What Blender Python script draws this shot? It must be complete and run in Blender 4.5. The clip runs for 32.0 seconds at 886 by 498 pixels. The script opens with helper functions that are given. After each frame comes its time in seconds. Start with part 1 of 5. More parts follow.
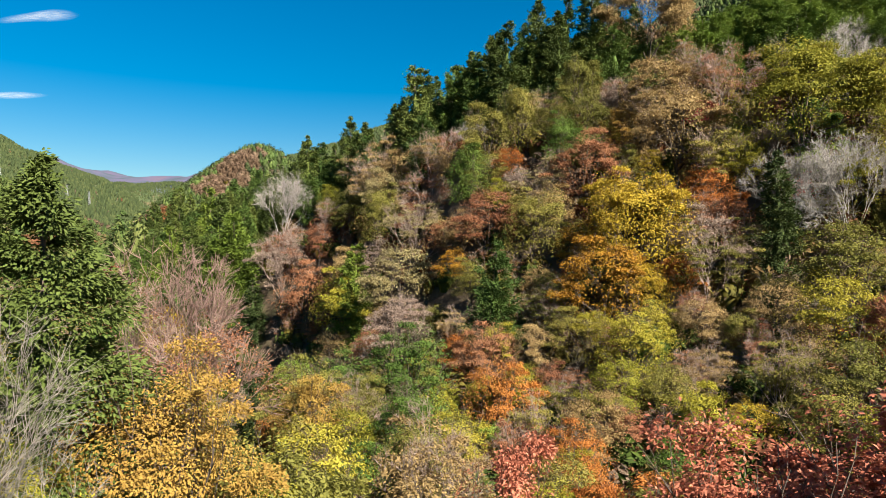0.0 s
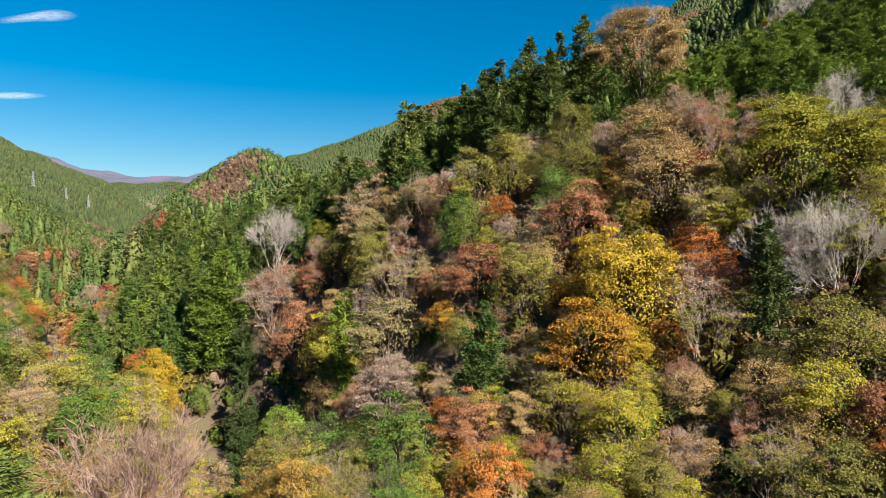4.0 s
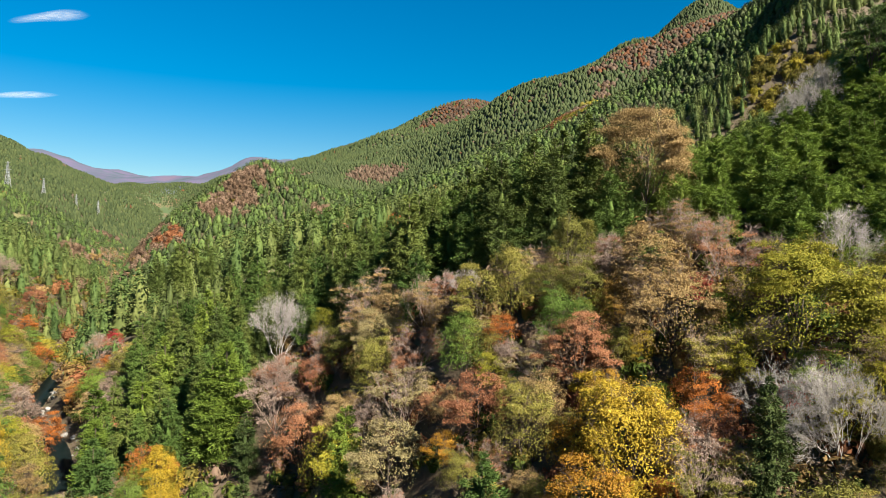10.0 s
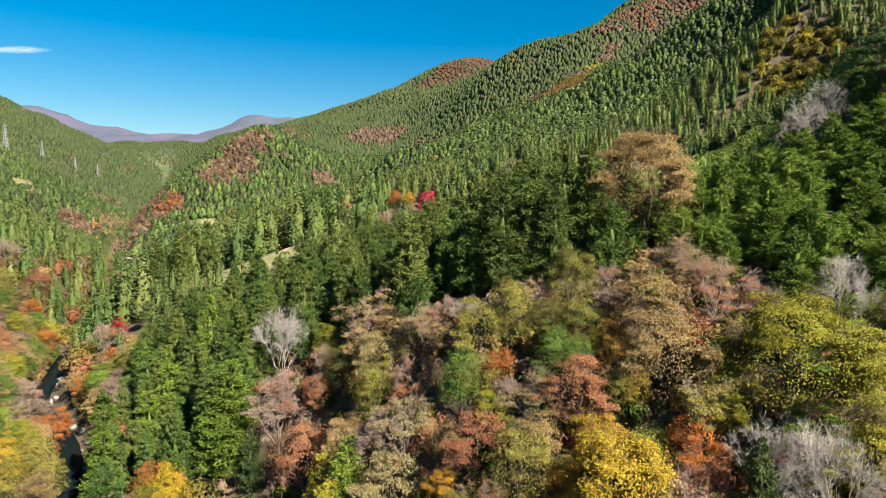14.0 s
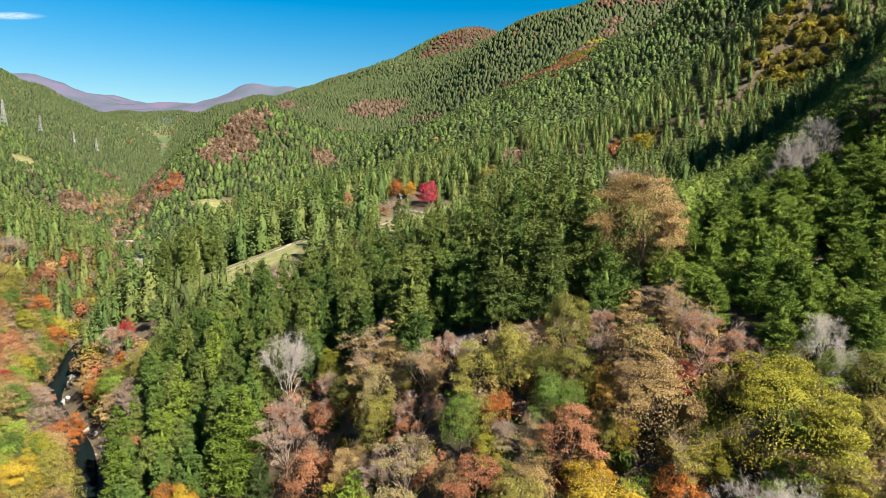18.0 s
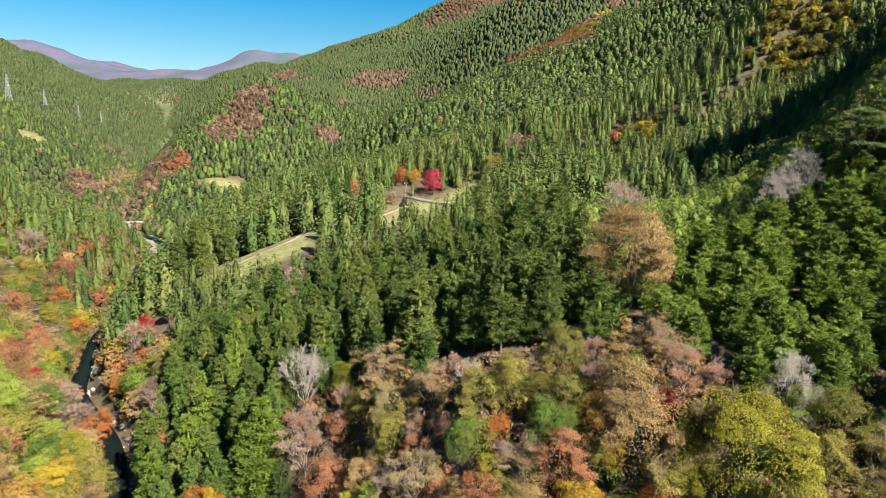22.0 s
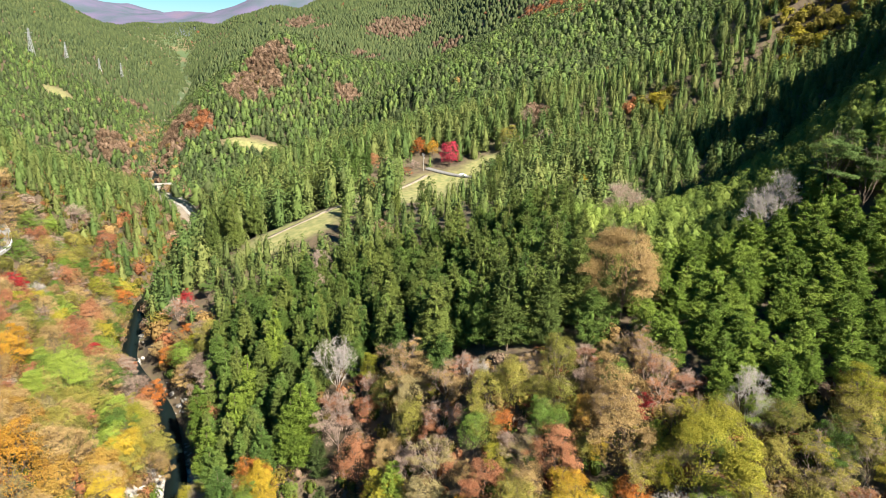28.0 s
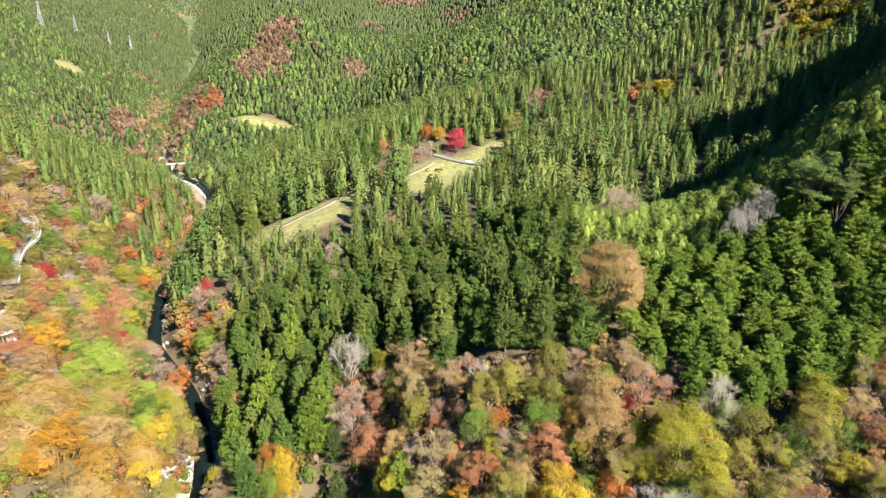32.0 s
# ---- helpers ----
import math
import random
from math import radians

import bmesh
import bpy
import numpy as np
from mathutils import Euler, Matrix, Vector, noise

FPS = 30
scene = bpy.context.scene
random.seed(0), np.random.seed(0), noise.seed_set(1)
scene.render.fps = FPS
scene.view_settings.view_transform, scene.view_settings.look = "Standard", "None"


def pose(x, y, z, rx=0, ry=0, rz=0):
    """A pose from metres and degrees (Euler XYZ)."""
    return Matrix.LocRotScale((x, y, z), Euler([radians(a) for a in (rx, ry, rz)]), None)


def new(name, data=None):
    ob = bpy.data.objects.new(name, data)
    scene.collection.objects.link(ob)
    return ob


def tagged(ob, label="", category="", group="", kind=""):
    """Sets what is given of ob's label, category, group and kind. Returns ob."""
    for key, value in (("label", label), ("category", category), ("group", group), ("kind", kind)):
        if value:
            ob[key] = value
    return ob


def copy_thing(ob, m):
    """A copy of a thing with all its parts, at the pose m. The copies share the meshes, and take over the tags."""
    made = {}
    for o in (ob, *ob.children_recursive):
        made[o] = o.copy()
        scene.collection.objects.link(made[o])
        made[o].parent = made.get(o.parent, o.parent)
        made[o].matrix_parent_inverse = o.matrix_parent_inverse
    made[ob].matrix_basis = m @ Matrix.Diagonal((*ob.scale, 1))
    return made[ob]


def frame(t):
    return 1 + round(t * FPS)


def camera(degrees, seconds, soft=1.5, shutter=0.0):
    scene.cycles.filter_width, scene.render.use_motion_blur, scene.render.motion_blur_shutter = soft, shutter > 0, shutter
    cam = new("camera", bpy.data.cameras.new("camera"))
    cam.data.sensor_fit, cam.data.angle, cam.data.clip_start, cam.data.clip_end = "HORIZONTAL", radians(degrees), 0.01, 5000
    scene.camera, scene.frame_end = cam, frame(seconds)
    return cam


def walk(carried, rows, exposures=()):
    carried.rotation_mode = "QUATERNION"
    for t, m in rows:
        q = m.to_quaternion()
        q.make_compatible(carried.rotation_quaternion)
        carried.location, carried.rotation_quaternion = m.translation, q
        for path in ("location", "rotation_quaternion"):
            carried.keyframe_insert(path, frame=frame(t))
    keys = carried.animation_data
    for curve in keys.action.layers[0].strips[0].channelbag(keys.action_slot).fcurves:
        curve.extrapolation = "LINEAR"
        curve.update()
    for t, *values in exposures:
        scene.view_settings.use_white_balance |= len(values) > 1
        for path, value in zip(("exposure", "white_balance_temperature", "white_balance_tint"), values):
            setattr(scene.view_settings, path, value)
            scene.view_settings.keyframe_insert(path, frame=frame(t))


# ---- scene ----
cam = camera(71.1, 32.0, soft=0.45)
METRES, EYE, TILT, LEAN, TURN = 100.0, 30.0, 0.0, 0.0, 0.0
ROWS = [
    (0.0, 0.0, 0.0, 0.0, 0.0, 0.0, -0.0),
    (0.5, 0.0024, 0.0014, 0.007, -0.01, -0.02, 0.04),
    (1.0, 0.0048, 0.0027, 0.0149, -0.01, -0.03, 0.08),
    (1.5, 0.0076, 0.0035, 0.0236, 0.05, -0.05, 0.11),
    (2.0, 0.0092, 0.0048, 0.0324, 0.01, -0.05, 0.11),
    (2.5, 0.0112, 0.0056, 0.0405, -0.0, -0.05, 0.12),
    (3.0, 0.0128, 0.0065, 0.0486, 0.0, -0.06, 0.1),
    (3.5, 0.0144, 0.0073, 0.0583, 0.01, -0.08, 0.08),
    (5.5, 0.0181, 0.01, 0.1086, 0.23, -0.22, -0.05),
    (6.0, 0.0192, 0.0107, 0.1211, 0.36, -0.23, -0.08),
    (6.5, 0.0193, 0.0107, 0.1342, 0.42, -0.23, -0.09),
    (7.0, 0.02, 0.011, 0.1492, 0.48, -0.25, -0.13),
    (7.5, 0.0217, 0.0116, 0.1647, 0.59, -0.22, -0.19),
    (8.0, 0.0226, 0.0119, 0.1804, 0.64, -0.2, -0.23),
    (8.5, 0.0236, 0.0121, 0.1964, 0.69, -0.21, -0.24),
    (9.0, 0.0242, 0.0122, 0.213, 0.72, -0.25, -0.27),
    (9.5, 0.0245, 0.0121, 0.2281, 0.75, -0.22, -0.3),
    (10.0, 0.0244, 0.0121, 0.2418, 0.76, -0.32, -0.3),
    (10.5, 0.0244, 0.0122, 0.2537, 0.78, -0.77, -0.36),
    (11.0, 0.0238, 0.0124, 0.2669, 0.79, -1.41, -0.35),
    (11.5, 0.0236, 0.0124, 0.2803, 0.8, -1.95, -0.37),
    (12.0, 0.0237, 0.0121, 0.294, 0.82, -2.36, -0.39),
    (12.5, 0.0235, 0.0119, 0.3086, 0.82, -2.82, -0.41),
    (13.0, 0.0238, 0.0119, 0.3231, 0.84, -3.26, -0.46),
    (13.5, 0.0239, 0.0119, 0.3382, 0.85, -3.73, -0.49),
    (14.0, 0.0239, 0.0123, 0.3539, 0.86, -4.21, -0.51),
    (14.5, 0.0236, 0.0127, 0.3708, 0.87, -4.65, -0.51),
    (15.0, 0.0232, 0.0124, 0.3874, 0.88, -5.03, -0.52),
    (15.5, 0.023, 0.0108, 0.403, 0.9, -5.38, -0.55),
    (17.5, 0.0218, -0.0069, 0.4618, 0.88, -6.77, -0.62),
    (18.0, 0.0217, -0.0134, 0.4756, 0.87, -7.11, -0.64),
    (18.5, 0.0217, -0.0204, 0.4902, 0.87, -7.5, -0.64),
    (19.0, 0.0214, -0.0276, 0.5054, 0.86, -7.89, -0.63),
    (19.5, 0.0209, -0.035, 0.5203, 0.86, -8.24, -0.62),
    (20.0, 0.0206, -0.043, 0.5359, 0.86, -8.6, -0.64),
    (20.5, 0.02, -0.0506, 0.5508, 0.89, -8.95, -0.63),
    (21.0, 0.0195, -0.0598, 0.5667, 0.97, -9.37, -0.6),
    (21.5, 0.019, -0.069, 0.5831, 1.08, -9.8, -0.58),
    (22.0, 0.0188, -0.0785, 0.5992, 1.23, -10.22, -0.57),
    (22.5, 0.0189, -0.0882, 0.6148, 1.4, -10.66, -0.56),
    (23.0, 0.0191, -0.0984, 0.6299, 1.56, -11.1, -0.54),
    (23.5, 0.0192, -0.1086, 0.6448, 1.72, -11.54, -0.53),
    (24.0, 0.0193, -0.1195, 0.66, 1.88, -11.98, -0.52),
    (24.5, 0.0199, -0.1302, 0.675, 2.03, -12.42, -0.52),
    (25.0, 0.0203, -0.1419, 0.69, 2.19, -12.86, -0.51),
    (25.5, 0.021, -0.1534, 0.7042, 2.33, -13.29, -0.5),
    (27.5, 0.0252, -0.1975, 0.7616, 2.76, -15.01, -0.46),
    (28.0, 0.0264, -0.2085, 0.7765, 2.83, -15.42, -0.46),
    (28.5, 0.0278, -0.2192, 0.7916, 2.88, -15.82, -0.46),
    (29.0, 0.0292, -0.2296, 0.8081, 2.91, -16.2, -0.45),
    (29.5, 0.0307, -0.2401, 0.825, 2.96, -16.59, -0.45),
    (30.0, 0.0323, -0.2508, 0.8419, 3.03, -16.97, -0.44),
    (30.5, 0.0338, -0.2618, 0.8591, 3.13, -17.34, -0.42),
    (31.0, 0.0353, -0.2727, 0.8756, 3.27, -17.72, -0.42),
    (31.5, 0.0367, -0.2839, 0.8917, 3.44, -18.08, -0.42),
    (32.0, 0.0382, -0.2957, 0.9069, 3.6, -18.44, -0.42),
]
walk(cam, [(t, pose(0, 0, EYE, TILT, LEAN, TURN) @ pose(METRES * x, METRES * y, METRES * z, 90 + pitch, roll, yaw)) for t, x, y, z, yaw, pitch, roll in ROWS], exposures=[(0, 1.98), (9, 2.02), (20, 2.08), (26, 2.2), (32, 2.42)])

# ---- light ----
SUN_TO = Vector((0.540, -0.559, 0.629)).normalized()
world = bpy.data.worlds.new("sky")
scene.world = world
world.use_nodes = True
wn = world.node_tree.nodes
sky = wn.new("ShaderNodeTexSky")
sky.sky_type = "NISHITA"
sky.sun_disc = False
sky.sun_elevation = math.asin(SUN_TO.z)
sky.sun_rotation = math.atan2(SUN_TO.x, SUN_TO.y)
sky.altitude = 600
sky.air_density, sky.dust_density, sky.ozone_density = 1.0, 0.3, 3.0
wn["Background"].inputs[1].default_value = 0.0263
hue = wn.new("ShaderNodeHueSaturation")
hue.inputs["Hue"].default_value, hue.inputs["Saturation"].default_value = 0.497, 1.68
# the sky lookup is squashed to 0.7, so the pale horizon colour reaches higher
way, low, unit = wn.new("ShaderNodeTexCoord"), wn.new("ShaderNodeMapping"), wn.new("ShaderNodeVectorMath")
low.inputs["Scale"].default_value = (1, 1, 0.7)
unit.operation = "NORMALIZE"
world.node_tree.links.new(way.outputs["Generated"], low.inputs[0])
world.node_tree.links.new(low.outputs[0], unit.inputs[0])
world.node_tree.links.new(unit.outputs[0], sky.inputs[0])
world.node_tree.links.new(sky.outputs[0], hue.inputs["Color"])
world.node_tree.links.new(hue.outputs[0], wn["Background"].inputs[0])
lamp = bpy.data.lights.new("sun", "SUN")
lamp.energy, lamp.angle, lamp.color = 4.95, radians(0.53), (1.0, 0.92, 0.78)
sun = new("sun", lamp)
sun.rotation_euler = SUN_TO.to_track_quat("Z", "Y").to_euler()


# ---- materials ----
def material(name):
    m = bpy.data.materials.new(name)
    m.use_nodes = True
    nt = m.node_tree
    return m, nt, nt.nodes, nt.links, nt.nodes["Principled BSDF"]


def ramp(nodes, links, fac, stops):
    r = nodes.new("ShaderNodeValToRGB")
    while len(r.color_ramp.elements) < len(stops):
        r.color_ramp.elements.new(0.5)
    for e, (p, c) in zip(r.color_ramp.elements, stops):
        e.position, e.color = p, (*c, 1)
    links.new(fac, r.inputs[0])
    return r.outputs[0]


def noise_node(nodes, links, scale, detail=4.0, coord="Object", rough=0.55):
    tc = nodes.new("ShaderNodeTexCoord")
    n = nodes.new("ShaderNodeTexNoise")
    n.inputs["Scale"].default_value, n.inputs["Detail"].default_value = scale, detail
    n.inputs["Roughness"].default_value = rough
    links.new(tc.outputs[coord], n.inputs["Vector"])
    return n.outputs["Fac"]


def mix_rgb(nodes, links, fac, a, b, blend="MIX"):
    m = nodes.new("ShaderNodeMix")
    m.data_type, m.blend_type = "RGBA", blend
    for v, k in ((fac, 0), (a, 6), (b, 7)):
        if isinstance(v, (int, float)):
            m.inputs[k].default_value = v
        elif isinstance(v, tuple):
            m.inputs[k].default_value = (*v, 1)
        else:
            links.new(v, m.inputs[k])
    return m.outputs[2]


def math_node(nodes, links, op, a, b, clamp=False):
    m = nodes.new("ShaderNodeMath")
    m.operation, m.use_clamp = op, clamp
    for v, k in ((a, 0), (b, 1)):
        if isinstance(v, (int, float)):
            m.inputs[k].default_value = v
        else:
            links.new(v, m.inputs[k])
    return m.outputs[0]


def leaf_material(name, stops, glow=0.3, by_tree=True, speckle=0.25):
    """Foliage: colour by tree, by leaf clump and by a coarse mottling; light passes through the leaves."""
    m, nt, nodes, links, bsdf = material(name)
    geo = nodes.new("ShaderNodeNewGeometry")
    if by_tree:
        info = nodes.new("ShaderNodeObjectInfo")
        tree = info.outputs["Random"]
    else:
        at = nodes.new("ShaderNodeAttribute")
        at.attribute_name = "tint"
        tree = at.outputs["Fac"]
    mott = noise_node(nodes, links, 0.45, 3.0)
    f = math_node(nodes, links, "MULTIPLY", tree, 0.45)
    f = math_node(nodes, links, "ADD", f, math_node(nodes, links, "MULTIPLY", geo.outputs["Random Per Island"], speckle))
    f = math_node(nodes, links, "ADD", f, math_node(nodes, links, "MULTIPLY", mott, 0.5))
    f = math_node(nodes, links, "SUBTRACT", f, 0.1, True)
    col = ramp(nodes, links, f, [(a, tuple(0.74 * x for x in c)) for a, c in stops])
    val = math_node(nodes, links, "ADD", math_node(nodes, links, "MULTIPLY", geo.outputs["Random Per Island"], speckle * 1.3), 1 - speckle * 0.65)
    col = mix_rgb(nodes, links, 1.0, col, val, "MULTIPLY")
    links.new(col, bsdf.inputs["Base Color"])
    bsdf.inputs["Roughness"].default_value = 0.7
    bsdf.inputs["Specular IOR Level"].default_value = 0.1
    tr = nodes.new("ShaderNodeBsdfTranslucent")
    links.new(col, tr.inputs["Color"])
    mx = nodes.new("ShaderNodeMixShader")
    mx.inputs[0].default_value = glow
    links.new(bsdf.outputs[0], mx.inputs[1])
    links.new(tr.outputs[0], mx.inputs[2])
    links.new(mx.outputs[0], nodes["Material Output"].inputs[0])
    return m


def bark_material(name, dark, light, scale=3.0):
    m, nt, nodes, links, bsdf = material(name)
    n = noise_node(nodes, links, scale, 6.0)
    links.new(ramp(nodes, links, n, [(0.3, tuple(0.8 * x for x in dark)), (0.7, tuple(0.8 * x for x in light))]), bsdf.inputs["Base Color"])
    bsdf.inputs["Roughness"].default_value = 0.85
    b = nodes.new("ShaderNodeBump")
    b.inputs["Strength"].default_value = 0.4
    links.new(n, b.inputs["Height"])
    links.new(b.outputs[0], bsdf.inputs["Normal"])
    return m


LEAF = {
    "cedar": [(0.1, (0.046, 0.066, 0.021)), (0.5, (0.105, 0.13, 0.036)), (0.9, (0.165, 0.178, 0.055))],
    "cypress": [(0.1, (0.036, 0.065, 0.019)), (0.5, (0.085, 0.128, 0.033)), (0.9, (0.145, 0.178, 0.049))],
    "hill_cypress": [(0.1, (0.065, 0.105, 0.022)), (0.5, (0.15, 0.205, 0.04)), (0.9, (0.23, 0.265, 0.06))],
    # dark conifer green, with the crowns' own shade put into it
    "dark_shaded_fir": [(0.1, (0.025, 0.039, 0.016)), (0.5, (0.053, 0.072, 0.026)), (0.9, (0.089, 0.100, 0.037))],
    "pine": [(0.1, (0.05, 0.085, 0.03)), (0.9, (0.14, 0.19, 0.06))],
    "green": [(0.1, (0.05, 0.085, 0.016)), (0.5, (0.1, 0.15, 0.023)), (0.9, (0.18, 0.2, 0.036))],
    "lime": [(0.1, (0.11, 0.16, 0.021)), (0.5, (0.19, 0.25, 0.033)), (0.9, (0.3, 0.33, 0.052))],
    "olive": [(0.1, (0.1, 0.1, 0.021)), (0.5, (0.21, 0.18, 0.034)), (0.9, (0.34, 0.26, 0.058))],
    "yellow": [(0.1, (0.21, 0.155, 0.015)), (0.5, (0.38, 0.24, 0.02)), (0.9, (0.47, 0.33, 0.035))],
    "rose": [(0.1, (0.3, 0.025, 0.035)), (0.5, (0.5, 0.055, 0.08)), (0.9, (0.56, 0.1, 0.11))],
    "lime_yellow": [(0.1, (0.15, 0.15, 0.019)), (0.5, (0.28, 0.24, 0.023)), (0.9, (0.4, 0.31, 0.039))],
    "moss_gold": [(0.1, (0.085, 0.105, 0.013)), (0.5, (0.17, 0.17, 0.018)), (0.9, (0.32, 0.26, 0.03))],
    "gold": [(0.1, (0.26, 0.12, 0.016)), (0.5, (0.45, 0.22, 0.023)), (0.9, (0.5, 0.3, 0.039))],
    "brown": [(0.1, (0.2, 0.125, 0.046)), (0.5, (0.33, 0.21, 0.078)), (0.9, (0.42, 0.28, 0.117))],
    "rust": [(0.1, (0.19, 0.075, 0.039)), (0.5, (0.32, 0.13, 0.058)), (0.9, (0.4, 0.19, 0.085))],
    "orange": [(0.1, (0.26, 0.08, 0.019)), (0.5, (0.4, 0.13, 0.026)), (0.9, (0.46, 0.19, 0.039))],
    "red": [(0.1, (0.22, 0.02, 0.019)), (0.5, (0.4, 0.035, 0.033)), (0.9, (0.45, 0.07, 0.039))],
    "crimson": [(0.1, (0.3, 0.08, 0.045)), (0.5, (0.5, 0.17, 0.09)), (0.9, (0.56, 0.26, 0.14))],
    "amber": [(0.1, (0.18, 0.095, 0.02)), (0.5, (0.31, 0.17, 0.034)), (0.9, (0.38, 0.25, 0.05))],
    "faded": [(0.1, (0.135, 0.088, 0.056)), (0.5, (0.215, 0.14, 0.09)), (0.9, (0.285, 0.2, 0.135))],
    "fresh": [(0.1, (0.055, 0.085, 0.016)), (0.5, (0.115, 0.155, 0.027)), (0.9, (0.18, 0.205, 0.042))],
    "cream": [(0.1, (0.16, 0.125, 0.045)), (0.5, (0.29, 0.22, 0.085)), (0.9, (0.38, 0.3, 0.14))],
    "taupe": [(0.1, (0.18, 0.115, 0.075)), (0.5, (0.29, 0.195, 0.135)), (0.9, (0.38, 0.275, 0.19))],
}
CONIFERS = ("fresh", "cedar", "cypress", "hill_cypress", "pine", "dark_shaded_fir")
LEAVES = {k: leaf_material("leaf_" + k, [(a, tuple(m * x for m, x in zip((1.08, 1.15, 0.92) if k in CONIFERS else (1.08, 1.17, 1.35), c))) for a, c in v], 0.12 if k in CONIFERS else 0.25, True, 0.1 if k in CONIFERS else 0.2) for k, v in LEAF.items()}
# leaf colours at 0.55: the shade beneath the trees is put into the undergrowth
SHADED_UNDER = {k: leaf_material("shaded_under_" + k, [(a, tuple(0.55 * x for x in c)) for a, c in LEAF[k]], 0.12, False) for k in ("olive", "taupe", "green", "rust", "brown")}
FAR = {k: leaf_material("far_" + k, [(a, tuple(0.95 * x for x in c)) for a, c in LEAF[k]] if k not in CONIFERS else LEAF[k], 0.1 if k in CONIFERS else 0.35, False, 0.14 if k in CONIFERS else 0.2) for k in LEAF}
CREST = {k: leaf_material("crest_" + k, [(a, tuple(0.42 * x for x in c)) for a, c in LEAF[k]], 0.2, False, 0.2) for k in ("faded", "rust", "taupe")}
BARK = bark_material("bark_brown", (0.05, 0.035, 0.025), (0.13, 0.095, 0.07))
PALE = bark_material("bark_pale_grey", (0.22, 0.195, 0.175), (0.42, 0.385, 0.35))
RUSSET = bark_material("bark_russet_grey", (0.13, 0.07, 0.052), (0.34, 0.23, 0.19), 1.0)
TAN = bark_material("bark_grey_tan", (0.14, 0.12, 0.1), (0.33, 0.29, 0.25))
TWIG = bark_material("bark_reddish_grey", (0.19, 0.13, 0.105), (0.37, 0.28, 0.235))

# ---- the lie of the land ----
HILLS = []


def hill(x, y, r, k):
    HILLS.append((x, y, r, k))


hill(-2600, 3600, 700, 330); hill(-1500, 3600, 700, 130); hill(-350, 3300, 700, 62); hill(700, 2900, 700, 395); hill(1500, 1700, 700, 741)
hill(-1600, 1200, 700, 371); hill(-2500, 200, 700, 715); hill(1800, -300, 700, 620); hill(0, 2050, 700, 174); hill(-1000, -900, 700, 363)
hill(700, -900, 700, 30); hill(500, 4300, 700, 171); hill(-700, 2700, 700, 184); hill(2600, 900, 700, 652); hill(-3000, 1200, 700, 578)
hill(1000, 800, 700, 355); hill(-900, 300, 700, 286); hill(-2000, -1500, 700, 453); hill(2000, -1500, 700, 255); hill(1800, 4000, 700, 313)
hill(-800, 1000, 230, -33); hill(-330, 2120, 230, 28); hill(550, 1300, 230, 126); hill(-600, 500, 230, -82); hill(230, 900, 230, 119)
hill(380, 420, 230, 199); hill(-225, 730, 230, 9); hill(20, 720, 230, 26); hill(-420, 230, 230, 18); hill(230, 110, 230, -72)
hill(-60, 950, 230, -49); hill(-850, 1500, 230, -25); hill(500, -150, 230, 32); hill(-250, -100, 230, -89); hill(-130, 560, 230, -79)
hill(260, 560, 230, -75); hill(-500, 780, 230, -139); hill(-400, 600, 230, -17); hill(-290, 420, 230, -93); hill(-900, 850, 230, 47)
hill(600, 550, 230, -46); hill(-100, 620, 230, -10); hill(450, 1150, 230, 90); hill(-150, 2000, 230, 6); hill(600, 1450, 230, 149)
hill(-250, 730, 230, 2); hill(30, 1980, 230, 92); hill(90, 340, 80, -24.6); hill(0, 330, 80, -18.3); hill(-60, 260, 80, -1.1)
hill(30, 190, 80, 3.8); hill(130, 125, 80, 69.1); hill(-190, 240, 80, -12.1); hill(-120, 120, 80, -42.5); hill(150, 250, 80, -3.2)
hill(-10, 140, 80, -20.5); hill(60, 20, 80, -71.4); hill(-110, 290, 80, -46.6); hill(190, 340, 80, -31.9); hill(-235, 310, 80, -8.3)
hill(230, 90, 80, 94.8); hill(0, -50, 80, -56.2); hill(100, 0, 80, -1.5); hill(70, 200, 80, -29.8); hill(-150, 60, 80, -7.2)
hill(-60, 600, 80, 31.1); hill(-220, 740, 80, 19.9); hill(-250, 690, 80, 4.5); hill(0, 15, 80, -10.5); hill(-205, 262, 80, -0.2)
hill(-85, 265, 80, 19.5); hill(-75, 207, 80, -38); hill(-200, 930, 80, -12); hill(-220, 745, 80, 19.9); hill(-20, 290, 80, -17.5)
hill(-165, 195, 80, -32.8); hill(-290, 430, 80, 37.8); hill(66, 108, 30, 0.5); hill(35, 98, 30, 3.9); hill(48, 80, 30, 6.6)
hill(5, 97, 30, 11.2); hill(-30, 120, 30, 8); hill(5, 60, 30, -10.6); hill(-15, 85, 30, -23.7); hill(-45, 170, 30, 2.2)
hill(30, 65, 30, -2.4); hill(-65, 125, 30, -22.3); hill(-78, 160, 30, 5.9); hill(-25, 40, 30, -26.7); hill(75, 140, 30, -3.4)
hill(10, 120, 30, 2.5); hill(40, 40, 30, 12.5); hill(10, 15, 30, 7.5); hill(60, 60, 30, 9.1); hill(-40, 95, 30, -30.1)
hill(20, 75, 30, -6.9); hill(45, 68, 30, -8.8); hill(-165, 188, 30, -4.7); hill(-205, 250, 30, 11.6); hill(-40, 210, 30, 1.5)
hill(30, 160, 30, 8.6); hill(-1030, 3350, 300, 175); hill(110, 1300, 220, 90); hill(-700, 1250, 260, -72); hill(-1120, 2300, 350, -110)
hill(-980, 1640, 220, -45); hill(-27, 84, 16, -13); hill(-31, 104, 14, -10); hill(-22, 66, 14, -10); hill(-14, 30, 10, 7)
